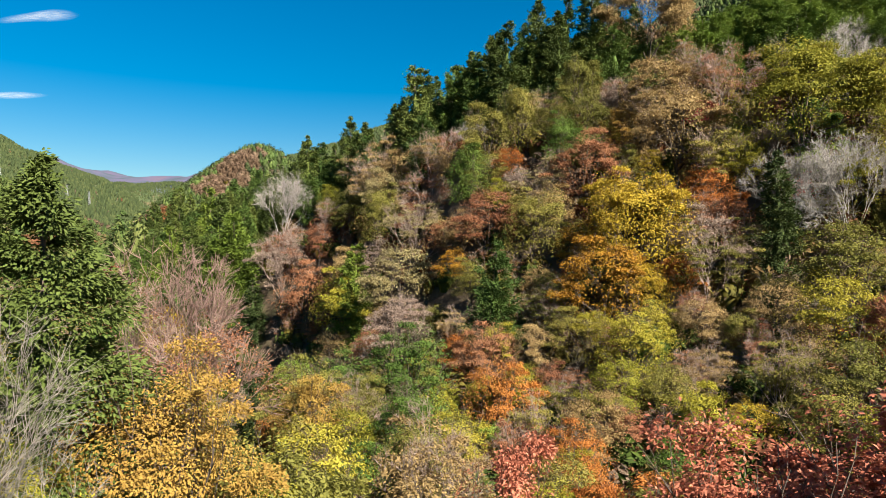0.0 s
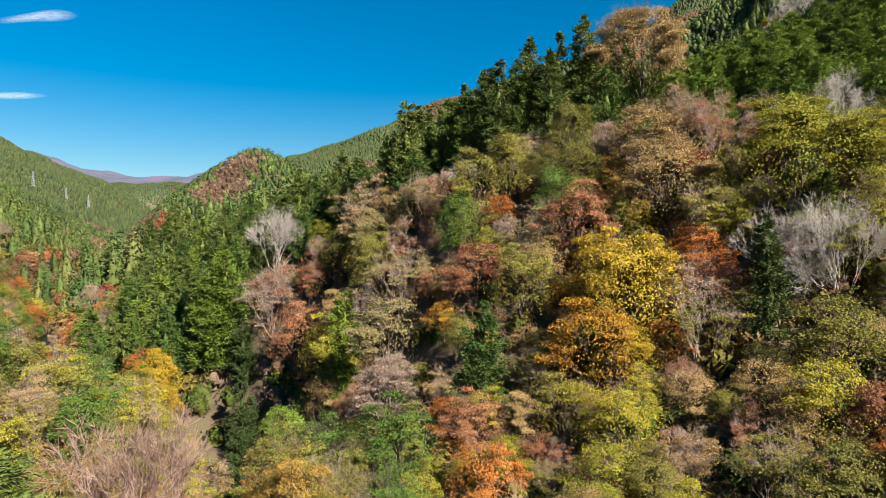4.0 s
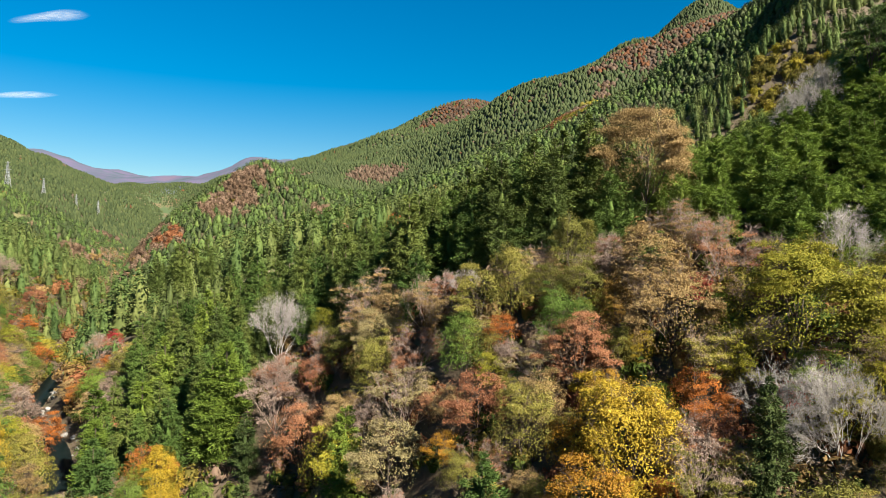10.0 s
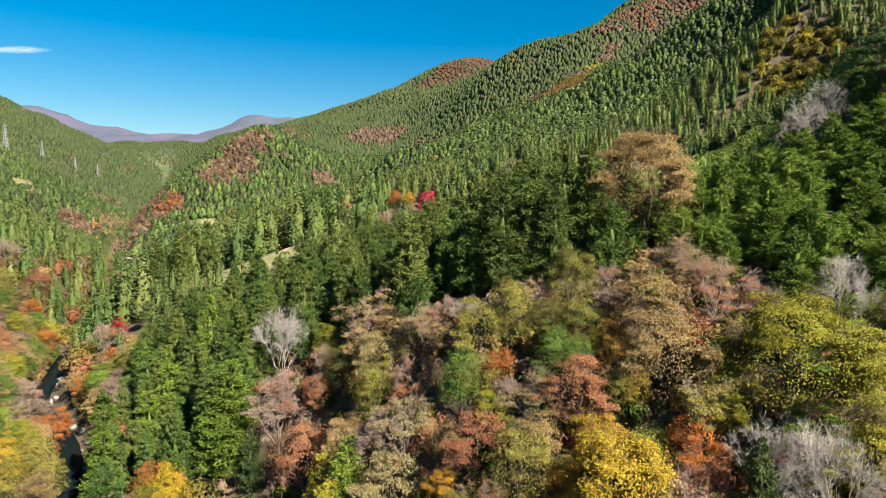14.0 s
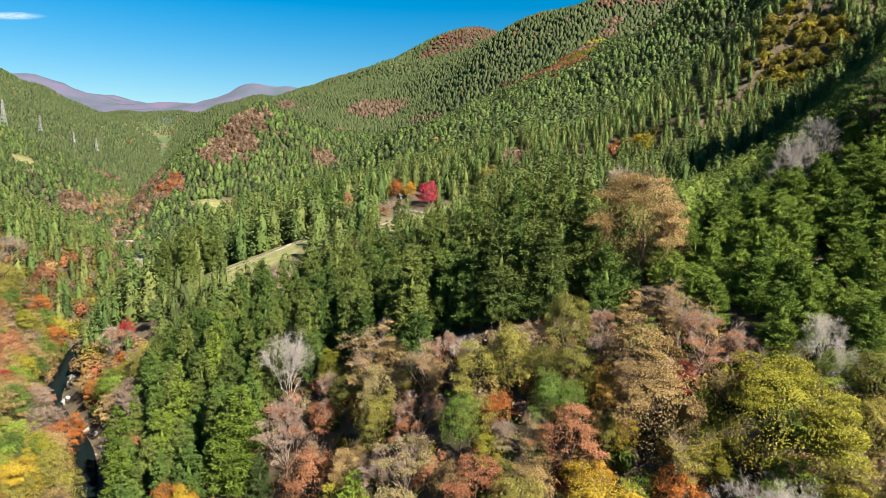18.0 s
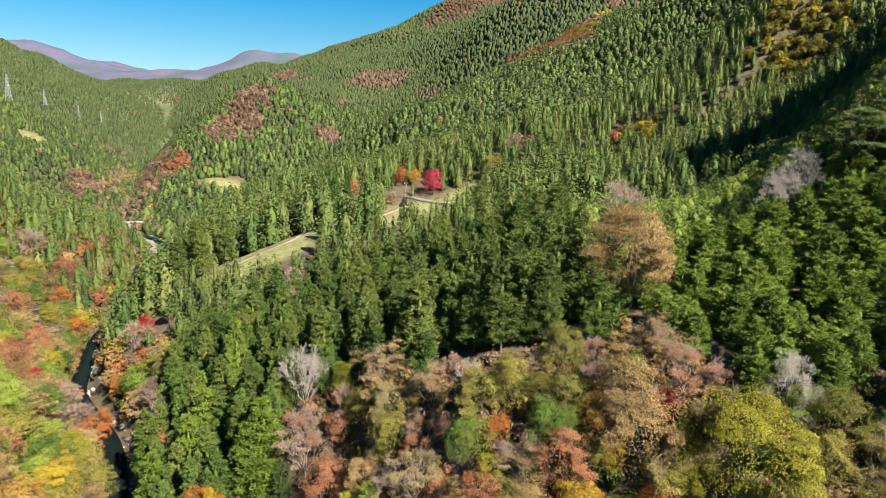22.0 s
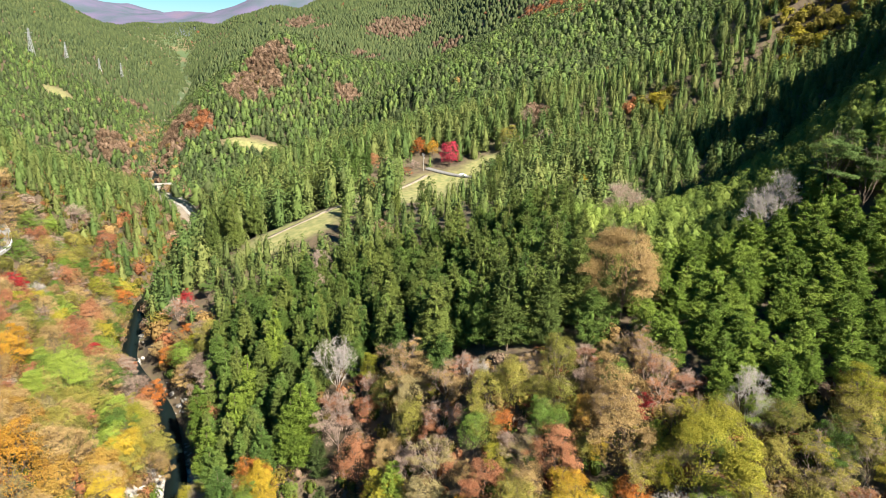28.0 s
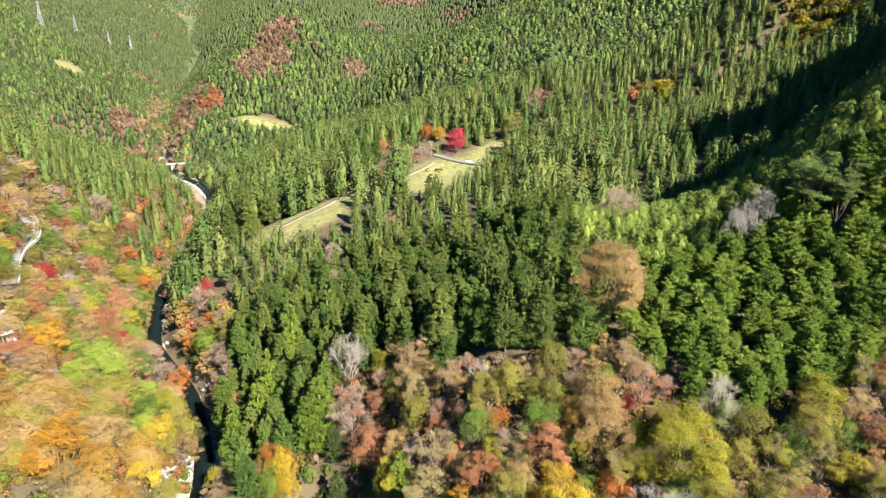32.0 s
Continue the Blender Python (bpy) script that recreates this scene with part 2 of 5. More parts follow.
# the rises near x 185 to 290 are unseen, added to shade the valley
hill(-800, 3350, 260, 95); hill(-1500, 3400, 300, -40); hill(-640, 2000, 220, -25); hill(-430, 1600, 180, -20); hill(240, 170, 60, 103)
hill(290, 230, 70, 90); hill(300, 375, 80, -55); hill(258, 335, 45, -20); hill(-640, 2480, 230, -120); hill(-690, 2760, 200, -70)
hill(-430, 1600, 160, -30); hill(725, 1130, 150, 65); hill(255, 275, 45, 14); hill(235, 215, 45, 12); hill(140, 70, 35, -60); hill(114, 98, 22, -12); hill(185, 170, 30, 55)
# the knoll, the far ridges and the slopes behind the clearing
hill(-360, 300, 100, 14); hill(-260, 300, 100, 8); hill(-160, 300, 100, 1); hill(-60, 300, 100, 2); hill(40, 300, 100, 1); hill(140, 300, 100, 1)
hill(240, 300, 100, 37); hill(340, 300, 100, -99); hill(-360, 400, 100, -6); hill(-260, 400, 100, -2); hill(-160, 400, 100, 9); hill(-60, 400, 100, 1)
hill(40, 400, 100, 9); hill(140, 400, 100, 8); hill(240, 400, 100, 49); hill(340, 400, 100, -48); hill(-360, 500, 100, -65); hill(-260, 500, 100, 1)
hill(-160, 500, 100, 7); hill(40, 500, 100, 32); hill(140, 500, 100, 20); hill(240, 500, 100, -2); hill(340, 500, 100, 67); hill(-360, 600, 100, 44)
hill(-260, 600, 100, 19); hill(-160, 600, 100, 2); hill(-60, 600, 100, 16); hill(40, 600, 100, 23); hill(140, 600, 100, 30); hill(240, 600, 100, 56)
hill(340, 600, 100, 81); hill(-500, 500, 190, -46); hill(-300, 500, 190, -38); hill(100, 500, 190, -51); hill(300, 500, 190, -1); hill(500, 500, 190, -62)
hill(-700, 700, 190, -23); hill(-500, 700, 190, 20); hill(-300, 700, 190, 19); hill(-100, 700, 190, -24); hill(100, 700, 190, 8); hill(300, 700, 190, 51)
hill(500, 700, 190, -11); hill(700, 700, 190, -17); hill(-900, 900, 190, 16); hill(-700, 900, 190, -24); hill(-500, 900, 190, 22); hill(-300, 900, 190, 32)
hill(-100, 900, 190, -6); hill(100, 900, 190, -29); hill(300, 900, 190, -96); hill(500, 900, 190, 8); hill(700, 900, 190, -6); hill(900, 900, 190, -5)
hill(-900, 1100, 190, 29); hill(-700, 1100, 190, 17); hill(-500, 1100, 190, -93); hill(-300, 1100, 190, -27); hill(-100, 1100, 190, -29); hill(100, 1100, 190, 66)
hill(300, 1100, 190, 68); hill(500, 1100, 190, 21); hill(700, 1100, 190, 7); hill(900, 1100, 190, 1); hill(-900, 1300, 190, -24); hill(-700, 1300, 190, 39)
hill(-500, 1300, 190, 10); hill(-300, 1300, 190, -5); hill(-100, 1300, 190, -52); hill(100, 1300, 190, -42); hill(300, 1300, 190, -44); hill(500, 1300, 190, -43)
hill(700, 1300, 190, -74); hill(900, 1300, 190, 15); hill(-1280, 1400, 340, 22); hill(-920, 1400, 340, 24); hill(-560, 1400, 340, 46); hill(-200, 1400, 340, 8)
hill(160, 1400, 340, 93); hill(520, 1400, 340, 21); hill(880, 1400, 340, 40); hill(-1640, 1760, 340, 11); hill(-1280, 1760, 340, 64); hill(-920, 1760, 340, 29)
hill(-560, 1760, 340, 38); hill(160, 1760, 340, 27); hill(520, 1760, 340, 253); hill(880, 1760, 340, 108); hill(-2000, 2120, 340, 2); hill(-1640, 2120, 340, 22)
hill(-1280, 2120, 340, 12); hill(-920, 2120, 340, -11); hill(-560, 2120, 340, 14); hill(-200, 2120, 340, -6); hill(160, 2120, 340, -5); hill(520, 2120, 340, -23)
hill(880, 2120, 340, 9); hill(-2000, 2480, 340, 2); hill(-1640, 2480, 340, 9); hill(-1280, 2480, 340, 39); hill(-920, 2480, 340, 34); hill(-560, 2480, 340, 64)
hill(-200, 2480, 340, 73); hill(160, 2480, 340, 187); hill(520, 2480, 340, -22); hill(880, 2480, 340, -1); hill(-2000, 2840, 340, 3); hill(-1640, 2840, 340, 5)
hill(-1280, 2840, 340, 19); hill(-920, 2840, 340, -6); hill(-560, 2840, 340, -12); hill(-200, 2840, 340, -16); hill(160, 2840, 340, 56); hill(520, 2840, 340, 4)
hill(-2000, 3200, 340, 19); hill(-1640, 3200, 340, -4); hill(-1280, 3200, 340, 30); hill(-920, 3200, 340, -131); hill(-560, 3200, 340, -15); hill(-200, 3200, 340, 40)
hill(160, 3200, 340, 69); hill(520, 3200, 340, 11); hill(880, 3200, 340, 1); hill(-3000, 3000, 650, -14); hill(-2300, 3000, 650, 7); hill(-1600, 3000, 650, 15)
hill(-900, 3000, 650, -65); hill(-200, 3000, 650, 62); hill(500, 3000, 650, 45); hill(1200, 3000, 650, -5); hill(-3000, 3700, 650, 26); hill(-2300, 3700, 650, 22)
hill(-1600, 3700, 650, 27); hill(-900, 3700, 650, 135); hill(-200, 3700, 650, 22); hill(500, 3700, 650, 14); hill(1200, 3700, 650, -2); hill(-3000, 4400, 650, 261)
hill(-2300, 4400, 650, 219); hill(-1600, 4400, 650, 93); hill(-900, 4400, 650, 81); hill(-200, 4400, 650, 17); hill(500, 4400, 650, 2); hill(1200, 4400, 650, -2)
RIVER = [(-95, -400, -9), (-88, -60, -4), (-74, 40, -2), (-66, 88, -1), (-76, 122, 0), (-97, 158, 1), (-128, 190, 2), (-150, 240, 4), (-160, 290, 7),
         (-170, 345, 10), (-192, 400, 13), (-215, 434, 14), (-246, 463, 14.5), (-264, 483, 15), (-282, 517, 16), (-304, 565, 17.5), (-348, 650, 22), (-440, 850, 34), (-575, 1200, 50), (-770, 1700, 75), (-1010, 2150, 95), (-1150, 2500, 170)]


def river(x, y):
    """Distance from the stream's middle, its level there, and the side (1: east bank, -1: west bank)."""
    best, z, side = np.full(x.shape, 1e9), np.zeros(x.shape), np.zeros(x.shape)
    for a, b in zip(RIVER[:-1], RIVER[1:]):
        ux, uy = b[0] - a[0], b[1] - a[1]
        s = np.clip(((x - a[0]) * ux + (y - a[1]) * uy) / (ux * ux + uy * uy), 0, 1)
        d = np.hypot(x - a[0] - s * ux, y - a[1] - s * uy)
        m = d < best
        best, z = np.where(m, d, best), np.where(m, a[2] + s * (b[2] - a[2]), z)
        side = np.where(m, np.sign((x - a[0]) * uy - (y - a[1]) * ux), side)
    return best, z, side


def ground(x, y):
    x, y = np.asarray(x, float), np.asarray(y, float)
    d, zr, side = river(x, y)
    w = 18 + np.clip(y - 100, 0, 3000) * 0.05
    h = np.zeros(x.shape)
    for a, b, r, k in HILLS:
        h = h + k / (1 + ((x - a) ** 2 + (y - b) ** 2) / r ** 2) ** 2
    far = np.clip((np.hypot(x, y) - 300) / 1500, 0, 1)
    rough = far * 12 * (np.sin(x / 97 + 1.3 * np.sin(y / 143)) * np.sin(y / 81 + np.sin(x / 61)) + 0.5 * np.sin(x / 41 + y / 37))
    return zr - 0.6 + (1 - np.exp(-np.clip((d - 4.5) / w, 0, None))) * (h + rough)


def height(x, y):
    return float(ground(np.array([x]), np.array([y]))[0])


def np_mesh(name, verts, faces, mats, smooth=False, tint=None, index=None):
    """A mesh from arrays: verts (n, 3) and faces (m, 3 or 4)."""
    me = bpy.data.meshes.new(name)
    k = faces.shape[1]
    me.vertices.add(len(verts))
    me.vertices.foreach_set("co", np.ascontiguousarray(verts, np.float32).ravel())
    me.loops.add(faces.size)
    me.loops.foreach_set("vertex_index", np.ascontiguousarray(faces, np.int32).ravel())
    me.polygons.add(len(faces))
    me.polygons.foreach_set("loop_start", np.arange(0, faces.size, k, dtype=np.int32))
    if smooth:
        me.polygons.foreach_set("use_smooth", np.ones(len(faces), bool))
    if index is not None:
        me.polygons.foreach_set("material_index", np.ascontiguousarray(index, np.int32))
    for m in mats:
        me.materials.append(m)
    if tint is not None:
        for key, values in (tint.items() if isinstance(tint, dict) else (("tint", tint),)):
            at = me.attributes.new(key, "FLOAT", "POINT")
            at.data.foreach_set("value", np.ascontiguousarray(values, np.float32).ravel())
    me.update(calc_edges=True)
    return me


def ground_material():
    m, nt, nodes, links, bsdf = material("forest_floor")
    at = nodes.new("ShaderNodeAttribute")
    at.attribute_name = "tint"
    n1 = noise_node(nodes, links, 0.35, 8.0)
    n2 = noise_node(nodes, links, 0.02, 5.0)
    litter = ramp(nodes, links, n1, [(0.25, (0.035, 0.027, 0.016)), (0.5, (0.08, 0.055, 0.03)), (0.75, (0.065, 0.065, 0.022))])
    wood = ramp(nodes, links, n2, [(0.3, (0.035, 0.06, 0.02)), (0.5, (0.05, 0.08, 0.025)), (0.62, (0.13, 0.085, 0.045)), (0.8, (0.16, 0.09, 0.05))])
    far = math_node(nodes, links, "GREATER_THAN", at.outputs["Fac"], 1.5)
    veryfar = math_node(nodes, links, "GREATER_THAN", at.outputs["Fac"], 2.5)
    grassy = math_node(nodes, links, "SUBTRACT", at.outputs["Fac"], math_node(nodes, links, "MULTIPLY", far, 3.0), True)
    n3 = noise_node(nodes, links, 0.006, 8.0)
    # blue-violet ramp: the haze of distance put into the bare woods' colour
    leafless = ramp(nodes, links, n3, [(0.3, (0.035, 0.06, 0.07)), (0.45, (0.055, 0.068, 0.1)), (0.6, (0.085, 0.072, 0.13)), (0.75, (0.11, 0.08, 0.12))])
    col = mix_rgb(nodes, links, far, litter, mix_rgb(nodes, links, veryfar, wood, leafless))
    grass = ramp(nodes, links, n1, [(0.3, (0.1, 0.12, 0.035)), (0.55, (0.19, 0.185, 0.065)), (0.75, (0.26, 0.23, 0.1))])
    col = mix_rgb(nodes, links, grassy, col, grass)
    bed = nodes.new("ShaderNodeAttribute")
    bed.attribute_name = "bed"
    vor = nodes.new("ShaderNodeTexVoronoi")
    vor.inputs["Scale"].default_value = 0.9
    tc = nodes.new("ShaderNodeTexCoord")
    links.new(tc.outputs["Object"], vor.inputs["Vector"])
    stone = ramp(nodes, links, vor.outputs["Distance"], [(0.0, (0.42, 0.4, 0.37)), (0.45, (0.33, 0.31, 0.28)), (0.75, (0.11, 0.1, 0.09))])
    edge = math_node(nodes, links, "ADD", bed.outputs["Fac"], math_node(nodes, links, "MULTIPLY", math_node(nodes, links, "SUBTRACT", n1, 0.5), 0.8))
    col = mix_rgb(nodes, links, math_node(nodes, links, "GREATER_THAN", edge, 0.5), col, stone)
    crest = nodes.new("ShaderNodeAttribute")
    crest.attribute_name = "crest"
    n4 = noise_node(nodes, links, 0.09, 9.0)
    canopy = ramp(nodes, links, n4, [(0.3, (0.02, 0.016, 0.012)), (0.42, (0.05, 0.032, 0.023)), (0.58, (0.085, 0.05, 0.034)), (0.7, (0.045, 0.045, 0.02))])
    col = mix_rgb(nodes, links, crest.outputs["Fac"], col, canopy)
    links.new(mix_rgb(nodes, links, 1.0, col, (0.76, 0.76, 0.76), "MULTIPLY"), bsdf.inputs["Base Color"])
    bsdf.inputs["Roughness"].default_value = 0.9
    b = nodes.new("ShaderNodeBump")
    b.inputs["Strength"].default_value, b.inputs["Distance"].default_value = 0.8, 0.6
    links.new(n1, b.inputs["Height"])
    links.new(b.outputs[0], bsdf.inputs["Normal"])
    return m


MEADOWS = [(-80, 252, 22, 12), (-63, 266, 14, 7), (-46, 281, 12, 10), (-22, 294, 19, 20), (-6, 318, 28, 19), (16, 338, 20, 11), (-213, 588, 30, 9), (-109, 383, 9, 6), (-92, 240, 12, 8),
           (-564, 822, 17, 15)]


def meadow(x, y):
    g = np.zeros(np.shape(x))
    for a, b, rx, ry in MEADOWS:
        g = np.maximum(g, 1.6 - 1.1 * (((x - a) / rx) ** 2 + ((y - b) / ry) ** 2))
    return np.clip(g, 0, 1)


CRESTS = [(-400, 2260, 110), (-340, 2460, 120), (-380, 2600, 120), (-13, 1863, 70), (38, 1870, 80), (73, 1884, 80), (-63, 1851, 50), (60, 1960, 110), (255, 1035, 34), (300, 1065, 42), (340, 1095, 46), (390, 1125, 52), (439, 1096, 56), (508, 1118, 60), (390, 1060, 40), (310, 1030, 30)]


def leafless_crest(x, y):
    """High ridges with brown broadleaf woods in place of conifers, 0 to 1."""
    g = np.zeros(np.shape(x))
    for a, b, r in CRESTS:
        g = np.maximum(g, 2.2 - 2.0 * np.hypot(x - a, y - b) / r + 0.35 * np.sin(x / 31 + y / 47) + 0.25 * np.sin(y / 19 - x / 23))
    return np.clip(g, 0, 1)


def build_ground():
    n, a, ext = 420, 5.0, 4700.0
    u = np.sinh(np.linspace(-1, 1, n) * a) / math.sinh(a) * ext
    X, Y = np.meshgrid(u - 60, u + 190)
    Y = np.minimum(Y, 4750.0)
    Z = ground(X, Y)
    near = np.hypot(X, Y) < 800
    bump = np.sin(X * 0.9 + 2 * np.sin(Y * 0.5)) * np.sin(Y * 0.8 + np.sin(X * 0.37)) * 0.35
    mead = meadow(X, Y)
    Z = Z + np.where(near, bump * (1 - mead), 0)
    d, zr, side = river(X, Y)
    bars = np.maximum(np.exp(-(np.hypot(X + 76, Y - 108) / 14) ** 2), np.exp(-(np.hypot(X + 226, (Y - 440) * 0.7) / 32) ** 2))
    bars = np.maximum(bars, np.exp(-(np.hypot(X + 285, (Y - 525) * 0.5) / 26) ** 2))
    bed = np.clip(1.15 - d / (np.where(Y < 330, 1.8, 3.0) + 22 * bars + 1.0 * np.sin(Y / 9.0)), 0, 1)
    crest = leafless_crest(X, Y)
    i = np.arange(n * n).reshape(n, n)
    f = np.stack([i[:-1, :-1], i[:-1, 1:], i[1:, 1:], i[1:, :-1]], -1).reshape(-1, 4)
    # 3.0 marks the farthest slopes, which get the haze colour
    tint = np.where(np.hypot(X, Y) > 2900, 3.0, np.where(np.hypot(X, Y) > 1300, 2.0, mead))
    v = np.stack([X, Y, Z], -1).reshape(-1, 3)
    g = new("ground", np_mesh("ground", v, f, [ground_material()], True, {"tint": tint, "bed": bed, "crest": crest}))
    tagged(g, "steep forest floor of brown leaf litter with pale grass clearings", "ground", kind="structure")


build_ground()


# ---- trees: meshes ----
def rhombi(rng, p, axis, length, width, up=None):
    """Leaf sprays: a bent rhombus at each point p, pointing along axis."""
    n = len(p)
    axis = axis / np.linalg.norm(axis, axis=1, keepdims=True)
    ref = rng.normal(size=(n, 3)) * 0.55 + (np.array([0, 0, 1.0]) if up is None else up)
    side = np.cross(axis, ref)
    side /= np.linalg.norm(side, axis=1, keepdims=True) + 1e-6
    L, W = np.asarray(length).reshape(-1, 1), np.asarray(width).reshape(-1, 1)
    nor = np.cross(side, axis)
    a, c = p - axis * L * 0.5, p + axis * L * 0.5 - nor * L * 0.12
    b, d = p + side * W * 0.5 + nor * L * 0.06, p - side * W * 0.5 + nor * L * 0.06
    v = np.stack([a, b, c, d], 1).reshape(-1, 3)
    return v, np.arange(4 * n).reshape(n, 4)


def tubes(segs, sides=4):
    """Tapered sticks: rows of start, end, radius at start, radius at end."""
    s = np.asarray(segs, float)
    a, b, r0, r1 = s[:, 0:3], s[:, 3:6], s[:, 6:7], s[:, 7:8]
    d = b - a
    d /= np.linalg.norm(d, axis=1, keepdims=True) + 1e-9
    ref = np.where(np.abs(d[:, 2:3]) > 0.9, np.array([[1.0, 0, 0]]), np.array([[0, 0, 1.0]]))
    u = np.cross(d, ref)
    u /= np.linalg.norm(u, axis=1, keepdims=True)
    w = np.cross(d, u)
    V = []
    for k in range(sides):
        t = 2 * math.pi * k / sides
        V.append(a + (u * math.cos(t) + w * math.sin(t)) * r0)
    for k in range(sides):
        t = 2 * math.pi * k / sides
        V.append(b + (u * math.cos(t) + w * math.sin(t)) * r1)
    v = np.stack(V, 1).reshape(-1, 3)
    base = (np.arange(len(s)) * 2 * sides)[:, None]
    f = [np.concatenate([base + k, base + (k + 1) % sides, base + sides + (k + 1) % sides, base + sides + k], 1) for k in range(sides)]
    return v, np.concatenate(f)


def conifer_mesh(seed, H, R, bare, blunt, droop, leaves, size, heart=0.28):
    """A trunk with whorls of limbs and a crown of many leafy tufts over a dense inner crown."""
    rng = np.random.default_rng(seed)
    trunk = [(0, 0, -1.0, 0, 0, H * 0.5, 0.016 * H, 0.011 * H), (0, 0, H * 0.5, 0, 0, H * 0.97, 0.011 * H, 0.002 * H)]
    ph = rng.uniform(0, 6.283, 4)

    def girth(f):
        return R * np.minimum(1.0, 0.7 + f * 2.5) * (1 - f ** 1.7) ** blunt

    n = int(H * R * 4.0)
    f = rng.uniform(0, 1, 6 * n)
    f = f[rng.random(6 * n) * R < girth(f) + 0.12 * R][:n]
    n = len(f)
    t = np.arange(n) * 2.39996 + rng.uniform(-0.5, 0.5, n)
    wave = 1 + 0.13 * np.sin(2 * t + ph[0] + f * 7) + 0.12 * np.sin(3 * t + ph[1] - f * 13) + 0.07 * np.sin(5 * t + ph[2] + f * 23)
    r = girth(f) * wave * np.sqrt(rng.uniform(0.22, 1.15, n)) + 0.05
    z = H * (bare + (1 - bare) * f)
    out = np.stack([np.cos(t), np.sin(t), np.zeros(n)], 1)
    tip = out * r[:, None] + np.stack([z * 0, z * 0, z], 1)
    tuft = 0.28 + 0.15 * girth(f) * rng.uniform(0.6, 1.4, n)
    k = rng.integers(0, n, leaves)
    side = np.stack([-out[:, 1], out[:, 0], np.zeros(n)], 1)
    u, v, w = rng.normal(size=leaves) * 0.6, rng.normal(size=leaves) * 0.55, rng.normal(size=leaves) * 0.38
    c = tuft[k][:, None]
    p = tip[k] + (out[k] * (u - 0.35)[:, None] + side[k] * v[:, None] + np.array([0, 0, 1.0]) * (w + 0.25 * u - droop * np.abs(u))[:, None]) * c
    ax = out[k] * 0.8 + side[k] * (v * 0.8)[:, None] + np.array([0, 0, 1.0]) * (0.35 - droop + w * 0.7)[:, None] + rng.normal(size=(leaves, 3)) * 0.25
    lift = out[k] * 0.7 + np.array([0, 0, 0.8])
    V, Q = rhombi(rng, p, ax, rng.uniform(0.7, 1.4, leaves) * size, rng.uniform(0.32, 0.6, leaves) * size, lift)
    for q in range(0, n, 7):
        if f[q] < 0.75:
            trunk.append((0, 0, z[q] - 0.3, *(tip[q] * 0.85 + np.array([0, 0, 0.12 * z[q]])), 0.04, 0.012))
    cv, cf = inner_crown(rng, H * 0.8, R * heart, bare + 0.02, blunt, 9, 9)
    return tubes(trunk, 5), (np.concatenate([V, cv]), np.concatenate([Q[:, [0, 1, 2]], Q[:, [0, 2, 3]], cf + len(V)]))


def inner_crown(rng, H, R, bare, blunt, rings, sides):
    """The dense inside of a conifer's crown: one ragged, closed form, as triangles."""
    V = []
    for k in range(rings):
        f = k / rings
        r = R * min(1.0, 0.7 + 2.5 * f) * (1 - f ** 1.7) ** blunt
        t = (np.arange(sides) + 0.5 * (k % 2)) * 2 * math.pi / sides + rng.uniform(-0.2, 0.2, sides)
        rr = r * rng.uniform(0.55, 1.3, sides)
        V.append(np.stack([rr * np.cos(t), rr * np.sin(t), H * (bare + (1 - bare) * f) + rng.uniform(-0.4, 0.4, sides) * H / rings], 1))
    V = np.concatenate(V + [np.array([[0, 0, H]])])
    k, m, F = np.arange(sides), (np.arange(sides) + 1) % sides, []
    for o in range(0, sides * (rings - 1), sides):
        F += [np.stack([k + o, m + o, m + o + sides], 1), np.stack([k + o, m + o + sides, k + o + sides], 1)]
    F.append(np.stack([k + sides * (rings - 1), m + sides * (rings - 1), np.full(sides, sides * rings)], 1))
    return V, np.concatenate(F)


def rag_cones(rng, H, R, bare, top, tiers, sides):
    """Stacked ragged cones, as triangles."""
    V, F, n0 = [], [], 0
    for k in range(tiers):
        f0 = bare + (top - bare) * k / tiers
        f1 = min(1.0, f0 + (1.0 - bare) * 1.75 / tiers)
        r = R * (1 - ((f0 - bare) / (1 - bare)) ** 1.25) ** 0.9 + 0.06 * R
        t = np.arange(sides) * 2 * math.pi / sides + k
        rr = r * (1 + 0.14 * ((np.arange(sides) % 2) * 2 - 1) + rng.uniform(-0.16, 0.16, sides))
        ring = np.stack([rr * np.cos(t), rr * np.sin(t), H * (f0 + rng.uniform(-0.02, 0.02, sides))], 1)
        V += [ring, np.array([[0, 0, H * f1]])]
        F.append(np.stack([n0 + np.arange(sides), n0 + (np.arange(sides) + 1) % sides, np.full(sides, n0 + sides)], 1))
        n0 += sides + 1
    return np.concatenate(V), np.concatenate(F)


def grow(rng, p, d, length, r, depth, segs, tips, up, spread, kids):
    """Branches that fork; ends are kept in tips."""
    q = p + d * length
    mid = (p + q) / 2 + rng.normal(size=3) * length * 0.06
    segs.append((*p, *mid, r, r * 0.85))
    segs.append((*mid, *q, r * 0.85, r * 0.65))
    if depth == 0:
        tips.append((q, d))
        return
    for k in range(kids + (rng.random() < 0.4)):
        ax = rng.normal(size=3)
        ax -= ax.dot(d) * d
        ax /= np.linalg.norm(ax)
        nd = d + ax * rng.uniform(0.5, 1.0) * spread + np.array([0, 0, up])
        nd /= np.linalg.norm(nd)
        start = q if k < 2 else p + (q - p) * rng.uniform(0.5, 0.9)
        grow(rng, start, nd, length * rng.uniform(0.66, 0.86), r * 0.62, depth - 1, segs, tips, up, spread, kids)
    tips.append((q, d))


